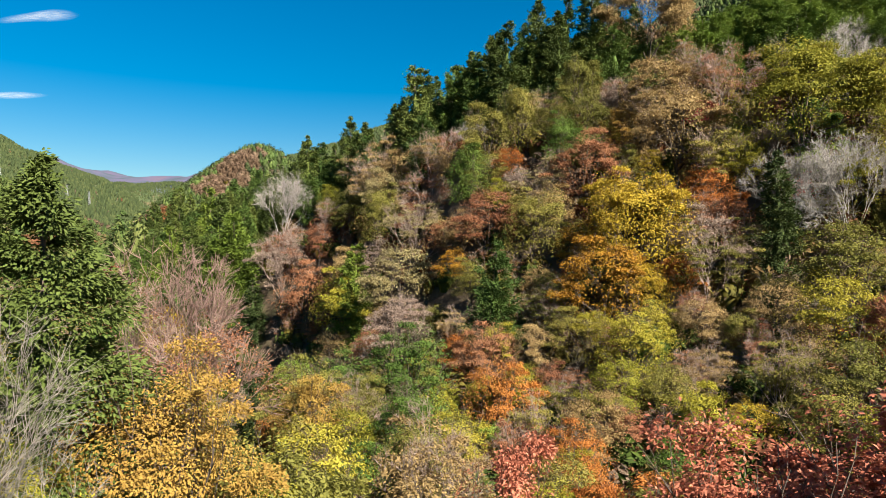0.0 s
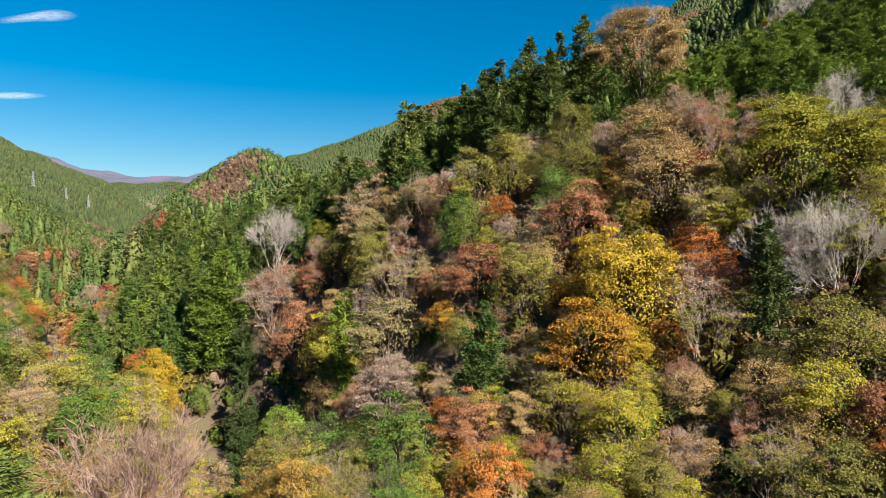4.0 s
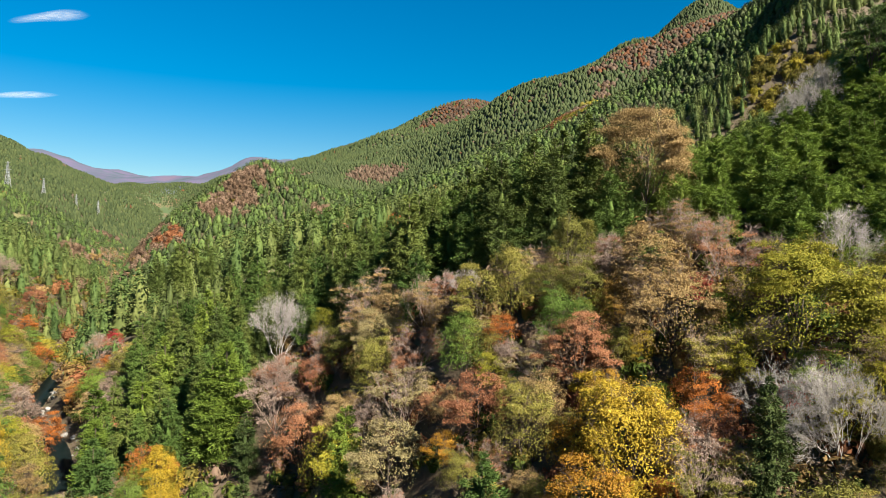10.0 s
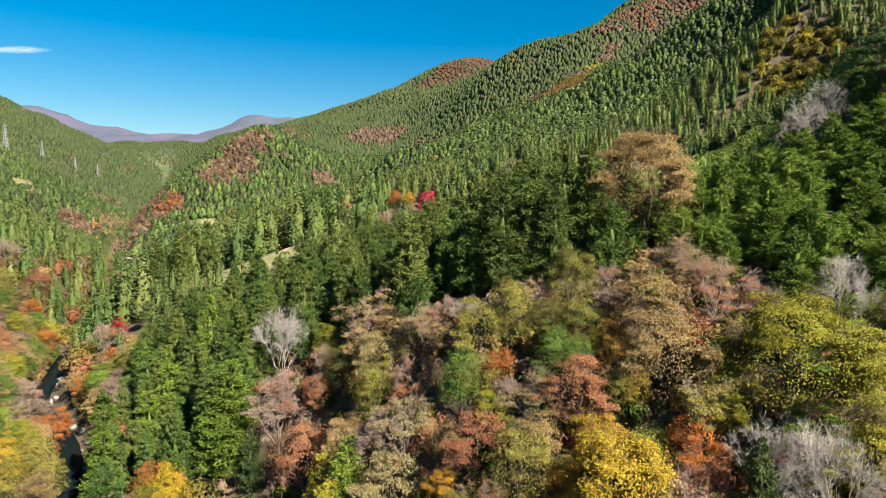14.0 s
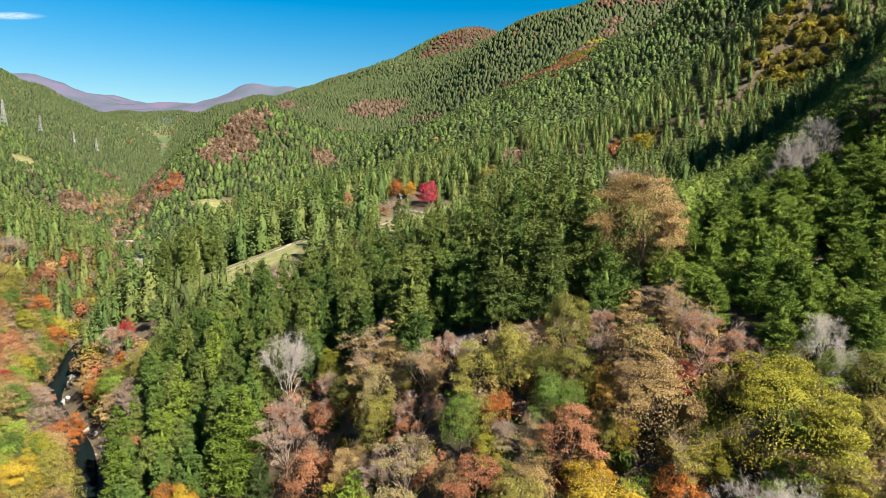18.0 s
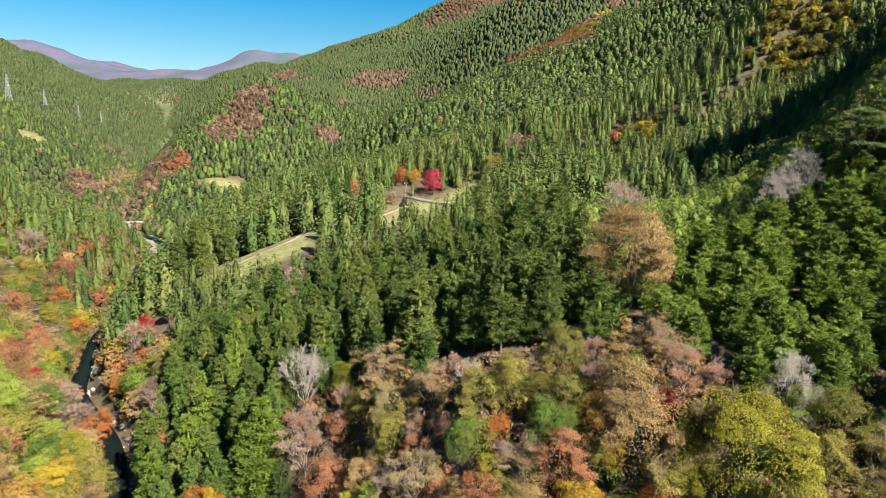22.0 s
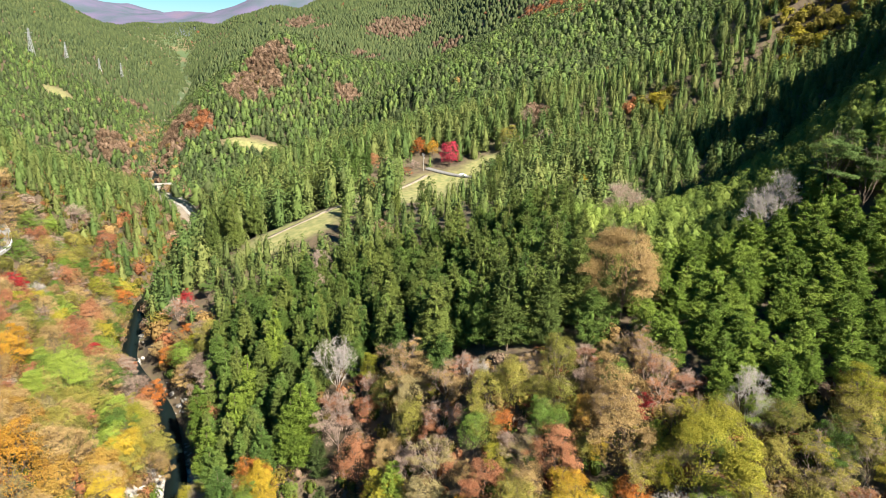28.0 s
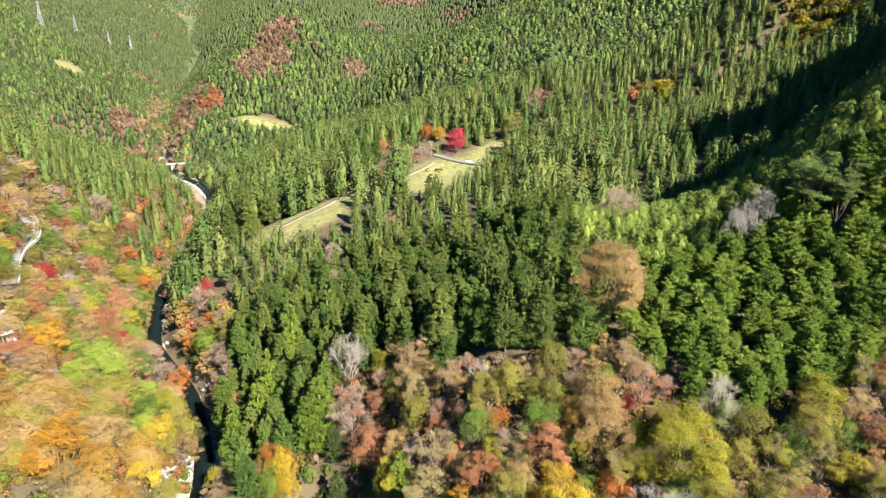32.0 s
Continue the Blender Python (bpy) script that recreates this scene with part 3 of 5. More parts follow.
def broadleaf_mesh(seed, H, R, leaves, size, flat=0.35, depth=4, twigs=0, shell=0.0, stout=1.0):
    rng = np.random.default_rng(seed)
    segs, tips = [], []
    lean = np.array([rng.normal() * 0.1, rng.normal() * 0.1, 1.0])
    h0 = H * 0.1
    segs.append((0, 0, -1.0, *(lean * h0), 0.018 * H * stout, 0.013 * H * stout))
    stems = 5 + int(rng.random() * 3)
    for k in range(stems):
        t = 2 * math.pi * (k + rng.uniform(-0.3, 0.3)) / stems
        o = (0.25, 1.5, 0.7, 2.6)[k % 4] * rng.uniform(0.8, 1.2) * R / H * 1.5
        d = np.array([math.cos(t) * o, math.sin(t) * o, 1.0])
        grow(rng, lean * h0, d / np.linalg.norm(d), H * rng.uniform(0.22, 0.32), 0.0085 * H * stout, depth, segs, tips, 0.12, 0.75, 2)
    tp = np.array([t[0] for t in tips])
    td = np.array([t[1] for t in tips])
    top = np.percentile(tp[:, 2], 98)
    wide = np.percentile(np.hypot(tp[:, 0], tp[:, 1]), 96)
    fit = np.array([R / wide, R / wide, H / top])
    s = np.asarray(segs)
    s[:, 0:3] *= fit
    s[:, 3:6] *= fit
    tp = tp * fit
    if twigs:
        k = rng.integers(0, len(tp), twigs)
        e = td[k] + rng.normal(size=(twigs, 3)) * 0.55 + np.array([0, 0, 0.15])
        e /= np.linalg.norm(e, axis=1, keepdims=True)
        ln = rng.uniform(0.5, 1.3, (twigs, 1)) * R * 0.16
        tw = np.concatenate([tp[k], tp[k] + e * ln, np.full((twigs, 1), 0.014 * stout), np.full((twigs, 1), 0.007 * stout)], 1)
        v3, f3 = tubes(tw, 3)
    v1, f1 = tubes(s, 3)
    if not leaves:
        return (v1, f1), (v3, f3)
    if twigs:
        v1, f1 = np.concatenate([v1, v3]), np.concatenate([f1, f3 + len(v1)])
    # flat leaf pads round the branch ends, in layers with gaps between them
    w = 0.4 + np.hypot(tp[:, 0], tp[:, 1]) / R + 0.4 * tp[:, 2] / H
    pads = rng.choice(len(tp), min(len(tp), 85 if R > 7 else 55), p=(w ** 2) / (w ** 2).sum())
    pick = pads[rng.integers(0, len(pads), leaves)]
    broad = R * rng.uniform(0.13, 0.27, len(tp))[pick][:, None]
    t = rng.uniform(0, 6.283, leaves)
    q = np.sqrt(rng.random(leaves)) * 1.05
    off = np.stack([np.cos(t) * q, np.sin(t) * q, rng.normal(size=leaves) * flat * 0.8 - 0.22 * q ** 2], 1) * broad
    p = tp[pick] + off
    out = tp[pick] * np.array([1, 1, 0]) / R
    ax = off * np.array([1, 1, 0.4]) / broad + out * 0.4 + rng.normal(size=(leaves, 3)) * 0.5
    lift = out * 0.9 + np.array([0, 0, 0.75])
    n = int(leaves * shell)
    if n:
        d = rng.normal(size=(n, 3))
        d /= np.linalg.norm(d, axis=1, keepdims=True)
        d[:, 2] = np.where(d[:, 2] < -0.55, -d[:, 2], d[:, 2])
        ph = rng.uniform(0, 6.283, 4)
        lump = 1 + 0.13 * np.sin(d[:, 0] * 6 + ph[0]) * np.sin(d[:, 2] * 7 + ph[1]) + 0.12 * np.sin(d[:, 1] * 7 + ph[2]) + 0.06 * np.sin(d[:, 2] * 15 + d[:, 0] * 9 + ph[3])
        lump = lump * rng.uniform(0.8, 1.03, n)
        p[:n] = d * np.array([R, R, H * 0.5]) * lump[:, None] * 0.95 + np.array([0, 0, H * 0.5])
        tang = np.cross(d, rng.normal(size=(n, 3)))
        ax[:n] = d * np.array([1, 1, 0.3]) * 0.4 + tang * 0.8 + np.array([0, 0, -0.25])
        lift[:n] = d + np.array([0, 0, 0.4])
    v2, f2 = rhombi(rng, p, ax, rng.uniform(0.7, 1.35, leaves) * size, rng.uniform(0.35, 0.65, leaves) * size, lift)
    return (v1, f1), (v2, f2)


def thing(name, x, y, label, category, group=""):
    e = new(name)
    e.empty_display_size = 0.5
    e.location = (x, y, height(x, y))
    return tagged(e, label, category, group)


KITS = {}


def kit(key, maker):
    if key not in KITS:
        KITS[key] = maker()
    return KITS[key]


CONE = {  # H, R, bare, blunt, droop, leaves, leaf size
    "cedar": (15.5, 2.7, 0.08, 0.72, 0.3, 10000, 0.34),
    "near_cedar": (18.5, 4.2, 0.1, 0.8, 0.5, 80000, 0.19, 0.12),
    "cypress": (12.5, 2.8, 0.06, 0.6, 0.15, 9500, 0.33),
    "young": (10.0, 2.7, 0.02, 0.8, 0.1, 16000, 0.24, 0.2),
}
NAMES = {"cedar": "cedar_tree", "near_cedar": "cedar_tree", "cypress": "cypress_tree", "young": "cypress_tree"}


KINDS = {"dome": "zelkova_tree", "small": "beech_tree", "small_thin": "cherry_tree", "near_red": "maple_tree", "near_gold": "oak_tree", "near_bare": "bare_tree", "near_twiggy": "bare_tree", "bare": "bare_tree", "bushy_bare": "bare_tree", "layered": "maple_tree", "spreading": "oak_tree", "bush": "bush", "pine": "pine_tree"}


def plant(kind, colour, x, y, scale=1.0, turn=None, label="", group="", squash=1.0, sink=0.0):
    """One tree, built of a trunk with limbs and a crown, standing on the slope."""
    if turn is None:
        turn = (x * 12.9898 + y * 78.233) % 6.283
    pick = int(abs(x * 7.3 + y * 3.1)) % 3
    conifer = kind in CONE
    if conifer:
        (tv, tf), crown = kit((kind, pick), lambda: conifer_mesh(hash_of(kind) + pick, *CONE[kind]))
        name, cat, bark = NAMES[kind], "conifer", BARK
    else:
        (tv, tf), crown = kit((kind, pick), lambda: broadleaf_mesh(hash_of(kind) + pick, *BROAD[kind]))
        name, cat = KINDS.get(kind, "broadleaf_tree"), "tree"
        bark = PALE if colour == "pale" and kind != "near_bare" else RUSSET if kind == "near_twiggy" else TAN if kind == "near_bare" else TWIG if kind in ("bare", "bushy_bare", "thin", "near_twiggy") else BARK
    e = thing(name, x, y, label or describe(kind, colour), cat, group)
    e.location.z -= sink
    e.rotation_euler[2] = turn
    e.scale = (scale * squash, scale * squash, scale)
    tm = kit((kind, pick, "trunk"), lambda: np_mesh("trunk", tv, tf, [bark], True))
    t = new("trunk", tm)
    t.material_slots[0].link = "OBJECT"
    t.material_slots[0].material = bark
    t.parent = e
    bare = not conifer and BROAD[kind][2] == 0
    leafage = bark if bare else LEAVES[colour]
    cm = kit((kind, pick, "crown"), lambda: np_mesh("crown", crown[0], crown[1], [leafage]))
    c = new("branch_crown" if bare else "crown", cm)
    c.material_slots[0].link = "OBJECT"
    c.material_slots[0].material = leafage
    c.parent = e
    return e


WORDS = {
    "cedar": "tall conical cedar with drooping dark green sprays", "cypress": "rounded dense cypress with fresh green sprays", "young": "young conical cypress leafy down to the slope",
    "near_cedar": "tall slim cedar with fine drooping yellow-green sprays", "pine": "old pine with flat tiers of dull green needles", "spreading": "broad spreading tree with a full crown of {} leaves", "layered": "slender tree holding {} leaves in flat layers",
    "upright": "upright oval tree thickly covered in {} leaves", "thin": "thinning tree with sparse {} leaves and bare twigs", "bare": "leafless tree with a fan of {} branches",
    "bushy_bare": "nearly bare twiggy tree with a few {} leaves", "dome": "huge round-topped tree covered in {} leaves", "near_red": "small maple hung with drooping {} leaves", "near_gold": "full-leaved tree with {} and green leaves", "near_bare": "leafless tree with fine {} twigs and limbs",
    "near_twiggy": "wide twiggy crown nearly bare of {} leaves", "bush": "low rounded bush with {} leaves on the slope", "small": "round-crowned tree with {} leaves on the river slope",
    "small_thin": "half bare tree with sparse {} leaves above the river",
}
HUES = {"green": "deep green", "lime": "bright yellow-green", "lime_yellow": "greenish yellow", "moss_gold": "olive-gold", "olive": "olive", "yellow": "clear yellow", "gold": "golden orange", "brown": "golden brown", "rust": "rust-red", "orange": "bright orange",
        "red": "scarlet", "cream": "pale cream", "taupe": "dull pinkish brown", "crimson": "dull crimson", "rose": "vivid crimson", "amber": "amber and orange", "pale": "pale grey"}


def describe(kind, colour):
    return WORDS[kind].format(HUES[colour] if colour in HUES else "green")


def hash_of(s):
    return sum(ord(c) * (i + 3) for i, c in enumerate(s))


BROAD = {  # H, R, leaves, size, flat, depth, twigs
    "spreading": (11.0, 5.0, 15000, 0.22, 0.2, 3, 500, 0.28),
    "layered": (10.0, 4.4, 11500, 0.225, 0.2, 3, 600, 0.22),
    "upright": (12.0, 3.8, 11000, 0.24, 0.25, 3, 0, 0.45),
    "thin": (10.0, 4.4, 7000, 0.21, 0.12, 4, 1800, 0.08, 0.8),
    "bare": (11.0, 4.8, 0, 0.4, 0.3, 5, 5000, 0, 0.7),
    "bushy_bare": (8.0, 4.6, 5500, 0.16, 0.2, 4, 2600, 0, 0.8),
    "dome": (16.0, 8.6, 52000, 0.25, 0.12, 4, 1500, 0.22),
    "near_red": (13.5, 3.0, 26000, 0.14, 0.4, 4, 500, 0.3),
    "near_gold": (13.0, 3.8, 48000, 0.12, 0.25, 4, 0, 0.5),
    "near_bare": (15.0, 4.2, 0, 0.2, 0.3, 5, 2600, 0, 0.5),
    "near_twiggy": (12.5, 5.0, 9000, 0.11, 0.35, 5, 3600, 0, 1.0),
    "bush": (3.2, 2.2, 3500, 0.14, 0.3, 2, 0),
    "pine": (13.0, 5.4, 22000, 0.22, 0.1, 3, 200, 0.0),
}


# ---- single trees that stand out ----
plant("cedar", "fresh", -59.6, 125.0, 1.25)
plant("cypress", "cypress", -52.9, 96.4, 1.35)
plant("cedar", "cedar", -55.8, 137.7, 1.2)
plant("cypress", "fresh", -39.9, 110.8, 1.5)
plant("cedar", "cypress", -37.1, 115.8, 1.1)
plant("upright", "yellow", -44.1, 99.3, 1)
plant("dome", "lime", -111.2, 131.9, 1.1)
plant("spreading", "gold", -130.2, 135.8, 1.3)
plant("spreading", "rust", -131.2, 165.7, 1.2)
plant("layered", "red", -124.9, 167.4, 0.9)
plant("spreading", "gold", -89.6, 83.4, 1.5)
plant("spreading", "brown", -89.4, 97.4, 1.3)
plant("spreading", "brown", -101.3, 93.2, 1.2)
plant("layered", "yellow", -81.0, 98.3, 1.1)
plant("layered", "orange", -101.4, 158.7, 1)
plant("spreading", "yellow", -86.7, 117.7, 1.1)
plant("thin", "olive", -97.3, 137.6, 1.1)
plant("thin", "taupe", -114.7, 164.3, 1.1)
plant("layered", "red", -168.5, 190.6, 1)
plant("bare", "pale", -162.2, 195.2, 0.8)
plant("layered", "orange", -153.7, 233.5, 1.1)
plant("layered", "orange", -165.7, 245.6, 0.9)
plant("spreading", "olive", -168.8, 224.0, 1.1)
plant("bushy_bare", "taupe", -183.4, 255.1, 1.4)
plant("layered", "rust", -172.4, 259.1, 1.2)
plant("layered", "cream", -87.4, 171.2, 1)
plant("layered", "cream", -90.5, 167.3, 0.9)
plant("bushy_bare", "taupe", -79.7, 151.3, 1.1)
plant("bushy_bare", "rust", -109.7, 197.5, 1.3)
plant("layered", "orange", -99.6, 184.4, 0.8)
plant("layered", "red", -110.8, 208.6, 0.7)
plant("layered", "orange", -105.7, 179.4, 0.8)
plant("layered", "gold", -79.0, 186.6, 1)
plant("upright", "red", -77.8, 171.4, 0.6)
plant("upright", "yellow", -45.8, 103.5, 1)
plant("bushy_bare", "taupe", 46.7, 159.3, 1.6)
plant("pine", "pine", 79.6, 115.6, 1.3)
plant("pine", "pine", 83.3, 109.5, 1.2)
plant("pine", "pine", -101.4, 207.0, 0.8)
plant("pine", "pine", -15.6, 189.4, 0.9)
plant("cedar", "cedar", 10.3, 228.6, 1)
plant("bare", "taupe", -53.7, 199.2, 1.1)
plant("cedar", "fresh", -73.1, 132.1, 1.4)
plant("cypress", "fresh", -64.4, 117.0, 1.4)
plant("cedar", "fresh", -57.3, 130.0, 1.5)
plant("cypress", "fresh", -37.8, 112.1, 1.6)
plant("cedar", "fresh", -53.0, 141.3, 1.4)
plant("spreading", "green", -65.2, 187.1, 1.1)
plant("spreading", "rust", -54.9, 335.7, 1)
plant("layered", "orange", -52.5, 300.0, 0.8)
plant("spreading", "orange", -30.1, 356.6, 1)
plant("upright", "gold", -22.0, 354.6, 0.9)
plant("bushy_bare", "taupe", -106.8, 297.6, 1.2)
plant("bushy_bare", "taupe", -46.3, 333.2, 1)
plant("upright", "yellow", 46.7, 232.1, 0.8)
plant("bushy_bare", "taupe", 43.9, 328.7, 1.6)
plant("thin", "taupe", 35.5, 366.2, 1.5)
plant("layered", "olive", 22.8, 346.8, 1.5)
plant("bush", "green", -18.9, 318.6, 0.9)
plant("bush", "green", -26.2, 317.9, 0.7)
plant("bush", "rust", -35.3, 328.7, 1.7)
plant("bushy_bare", "taupe", -31.8, 337.2, 0.8)
plant("upright", "rose", -11.0, 342.0, 1.2, squash=1.35)
plant("dome", "brown", 35.0, 106.0, 1.25, squash=0.8)
plant("bare", "pale", 70.6, 116.6, 1.15)
plant("bare", "pale", 67.0, 117.0, 1.0)
plant("bushy_bare", "taupe", -46.0, 169.0, 1.1)
plant("cedar", "cedar", -19.0, 134.7, 1)
plant("cedar", "cedar", -45.0, 126.0, 1.3)
plant("cypress", "cypress", -65.0, 122.0, 1.3)
plant("near_twiggy", "rust", -13.0, 29.0, 0.992)
plant("near_gold", "amber", -9.0, 18.5, 0.881)
plant("near_gold", "lime_yellow", -10.3, 15.5, 0.755, squash=0.8)
plant("near_cedar", "cedar", -11.6, 18.0, 0.939)
plant("near_bare", "pale", -11.2, 13.5, 0.85, squash=1.1)
plant("near_red", "crimson", 10.4, 14.0, 1.196)
plant("near_red", "crimson", 7.4, 14.0, 1.019)
plant("near_red", "crimson", 1.4, 14.0, 0.884, squash=0.7)
# dark conifers added in the gully, standing in for its black shade
plant("cedar", "dark_shaded_fir", -31.0, 101.0, 0.9)
plant("cedar", "dark_shaded_fir", -28.5, 91.0, 0.85)
plant("cypress", "dark_shaded_fir", -33.5, 109.0, 0.9)
plant("cypress", "dark_shaded_fir", -25.5, 80.0, 0.85)
plant("cypress", "dark_shaded_fir", -22.5, 70.0, 0.7)
plant("cedar", "cedar", -86.0, 280.0, 1.55, squash=0.98)
plant("cedar", "cedar", -80.0, 288.0, 1.5, squash=0.98)
plant("cedar", "cedar", -76.0, 297.0, 1.6, squash=0.9)
plant("cedar", "cypress", -71.0, 306.0, 1.6, squash=0.9)
plant("cedar", "cypress", -67.0, 313.0, 1.6, squash=0.86)
plant("cedar", "cypress", -62.0, 319.0, 1.55, squash=0.86)
plant("cedar", "cypress", -57.0, 326.0, 1.5, squash=0.86)
plant("cedar", "cedar", -92.0, 292.0, 1.4, squash=0.98)
plant("cedar", "cedar", -109.0, 254.0, 1.6, squash=0.98)
plant("cedar", "cedar", -116.0, 266.0, 1.6, squash=0.98)
plant("cedar", "cedar", -121.0, 286.0, 1.6, squash=0.98)
plant("cedar", "cedar", -104.0, 246.0, 1.5, squash=0.98)
plant("cedar", "cedar", -112.0, 275.0, 1.7, squash=0.98)
plant("cedar", "cedar", -126.0, 276.0, 1.4, squash=0.98)
plant("cedar", "cedar", -113.0, 243.0, 1.4, squash=0.98)
plant("cedar", "cedar", -101.0, 264.0, 1.5, squash=0.98)
plant("cedar", "cedar", -119.0, 256.0, 1.4, squash=0.98)
plant("cedar", "cedar", -18.0, 232.0, 1, squash=1.0)
plant("cedar", "cedar", -30.0, 240.0, 1, squash=1.0)
plant("cedar", "cedar", -52.0, 238.0, 0.9, squash=1.0)
plant("cedar", "cedar", 14.0, 262.0, 1.1, squash=1.0)
plant("cedar", "cedar", 20.0, 280.0, 1.2, squash=1.0)
plant("cedar", "cedar", 26.0, 300.0, 1.3, squash=0.95)

# the autumn trees of the slope facing the valley
plant("bare", "pale", -30.1, 119.2, 1.25)
plant("bushy_bare", "rust", -28.1, 113.3, 1.20)
plant("bushy_bare", "rust", -20.7, 113.4, 0.98)
plant("layered", "rust", -22.7, 103.9, 1.23)
plant("thin", "taupe", -28.9, 110.8, 1.24)
plant("bush", "lime_yellow", -26.2, 113.0, 0.92)
plant("upright", "lime_yellow", -21.7, 118.3, 0.65)
plant("thin", "brown", -12.2, 111.5, 1.35)
plant("layered", "brown", -7.3, 108.0, 0.95)
plant("layered", "cream", -9.7, 104.8, 1.05)
plant("upright", "olive", -10.3, 100.7, 0.98)
plant("bushy_bare", "rust", -2.2, 95.8, 0.90)
plant("bushy_bare", "rust", 1.6, 103.0, 0.75)
plant("bare", "pale", 5.2, 98.0, 0.59)
plant("layered", "olive", 6.7, 92.6, 1.11)
plant("upright", "green", 3.8, 89.2, 0.89)
plant("layered", "olive", 6.5, 89.6, 0.74)
plant("thin", "cream", -3.9, 89.7, 1.13)
plant("thin", "taupe", -10.5, 95.9, 0.89)
plant("layered", "cream", -6.0, 86.3, 1.16)
plant("cedar", "fresh", -12.8, 91.0, 1.13)
plant("layered", "gold", 1.6, 82.0, 0.56)
plant("layered", "rust", 6.0, 82.3, 0.98)
plant("layered", "brown", 2.6, 85.0, 0.68)
plant("spreading", "olive", 11.5, 77.9, 0.99)
plant("layered", "brown", 14.0, 80.4, 0.83)
plant("thin", "cream", 14.0, 84.0, 0.85)
plant("upright", "olive", 11.3, 92.7, 0.94)
plant("layered", "olive", 15.4, 92.0, 0.71)
plant("upright", "green", 17.1, 87.2, 0.79)
plant("layered", "rust", 19.5, 82.7, 1.08)
plant("upright", "amber", 25.2, 86.8, 0.70)
plant("layered", "yellow", 27.2, 82.8, 0.53)
plant("spreading", "brown", 30.9, 81.8, 1.2)
plant("layered", "brown", 29.9, 87.2, 1.29)
plant("thin", "brown", 29.8, 85.9, 0.99)
plant("layered", "red", 36.0, 85.6, 0.55)
plant("upright", "lime", 36.5, 80.1, 0.72)
plant("layered", "lime_yellow", 37.3, 76.8, 0.80)
plant("thin", "olive", 33.1, 77.5, 1.16)
plant("bushy_bare", "rust", 39.2, 87.1, 1.13)
plant("bushy_bare", "rust", 44.1, 86.1, 0.69)
plant("dome", "moss_gold", 43.9, 75.0, 1.05)
plant("bare", "pale", 52.1, 80.6, 0.94)
plant("bushy_bare", "taupe", 40.6, 76.6, 0.95)
plant("layered", "red", 41.3, 72.4, 0.54)
plant("layered", "orange", 32.0, 75.2, 0.87)
plant("layered", "rust", 32.1, 71.8, 0.80)
plant("layered", "gold", 21.4, 79.4, 0.74)
plant("spreading", "yellow", 21.9, 72.8, 1.30)
plant("layered", "lime", 27.3, 77.3, 0.60)
plant("layered", "gold", 16.6, 76.1, 0.72)
plant("cedar", "dark_shaded_fir", 36.0, 66.7, 0.95)
plant("bare", "pale", 39.7, 70.0, 0.95)
plant("bare", "pale", 43.2, 66.5, 1.1)
plant("layered", "lime_yellow", 47.7, 67.5, 0.91)
plant("layered", "lime", 44.3, 71.6, 0.88)
plant("thin", "taupe", 28.5, 70.1, 1.05)
plant("thin", "olive", 33.5, 69.1, 0.75)
plant("bushy_bare", "rust", 6.3, 78.4, 0.62)
plant("bushy_bare", "taupe", 10.5, 86.4, 0.65)
plant("layered", "rust", -21.8, 111.1, 0.76)
plant("bush", "green", 11.1, 84.5, 1.05)
plant("layered", "lime", 53.6, 79.4, 0.72)
plant("thin", "taupe", 25.6, 91.6, 0.82)
plant("young", "cypress", 6.1, 70.8, 1.26)
plant("spreading", "yellow", 23.3, 71.2, 1.26)
plant("layered", "gold", 17.9, 68.0, 1.14)
plant("spreading", "yellow", 21.3, 68.1, 0.75)
plant("spreading", "lime_yellow", 17.6, 57.7, 0.82)
plant("layered", "lime_yellow", 14.9, 52.4, 0.73)
plant("layered", "olive", 14.2, 65.0, 0.69)
plant("layered", "brown", 25.4, 60.8, 0.68)
plant("thin", "olive", 28.5, 66.8, 0.98)
plant("layered", "olive", 37.8, 58.6, 1.13)
plant("layered", "brown", 31.0, 57.3, 0.78)
plant("layered", "lime_yellow", 33.3, 52.6, 0.94)
plant("thin", "olive", 26.1, 47.6, 0.75)
plant("layered", "olive", 29.5, 44.4, 0.82)
plant("thin", "brown", 22.1, 51.5, 0.65)
plant("layered", "lime_yellow", 18.4, 44.6, 0.63)
plant("layered", "yellow", 21.8, 44.1, 0.50)
plant("layered", "olive", 26.1, 42.1, 0.67)
plant("layered", "rust", 4.7, 64.7, 0.79)
plant("layered", "brown", 9.5, 65.4, 0.62)
plant("layered", "orange", 5.1, 54.8, 0.81)
plant("layered", "rust", 10.5, 60.5, 0.51)
plant("bush", "lime", 3.8, 49.8, 1.27)
plant("layered", "olive", 1.1, 50.0, 0.52)
plant("layered", "brown", 11.0, 45.5, 0.64)
plant("layered", "rust", 13.4, 46.9, 0.50)
plant("layered", "brown", -15.2, 91.4, 0.87)
plant("layered", "lime_yellow", -14.9, 94.4, 1.25)
plant("layered", "lime", -21.5, 91.8, 1.06)
plant("bush", "red", -15.0, 87.9, 0.80)
plant("layered", "green", -3.0, 61.4, 1.03)
plant("thin", "taupe", -5.5, 75.0, 0.99)
plant("layered", "rust", -9.7, 84.2, 0.66)
plant("spreading", "amber", -11.1, 54.2, 0.78)
plant("layered", "lime_yellow", -7.7, 51.4, 0.66)
plant("layered", "green", -2.0, 50.3, 0.81)
plant("layered", "brown", -24.2, 90.7, 0.85)
plant("thin", "brown", 8.5, 72.3, 0.48)
plant("thin", "olive", 12.0, 69.9, 0.70)
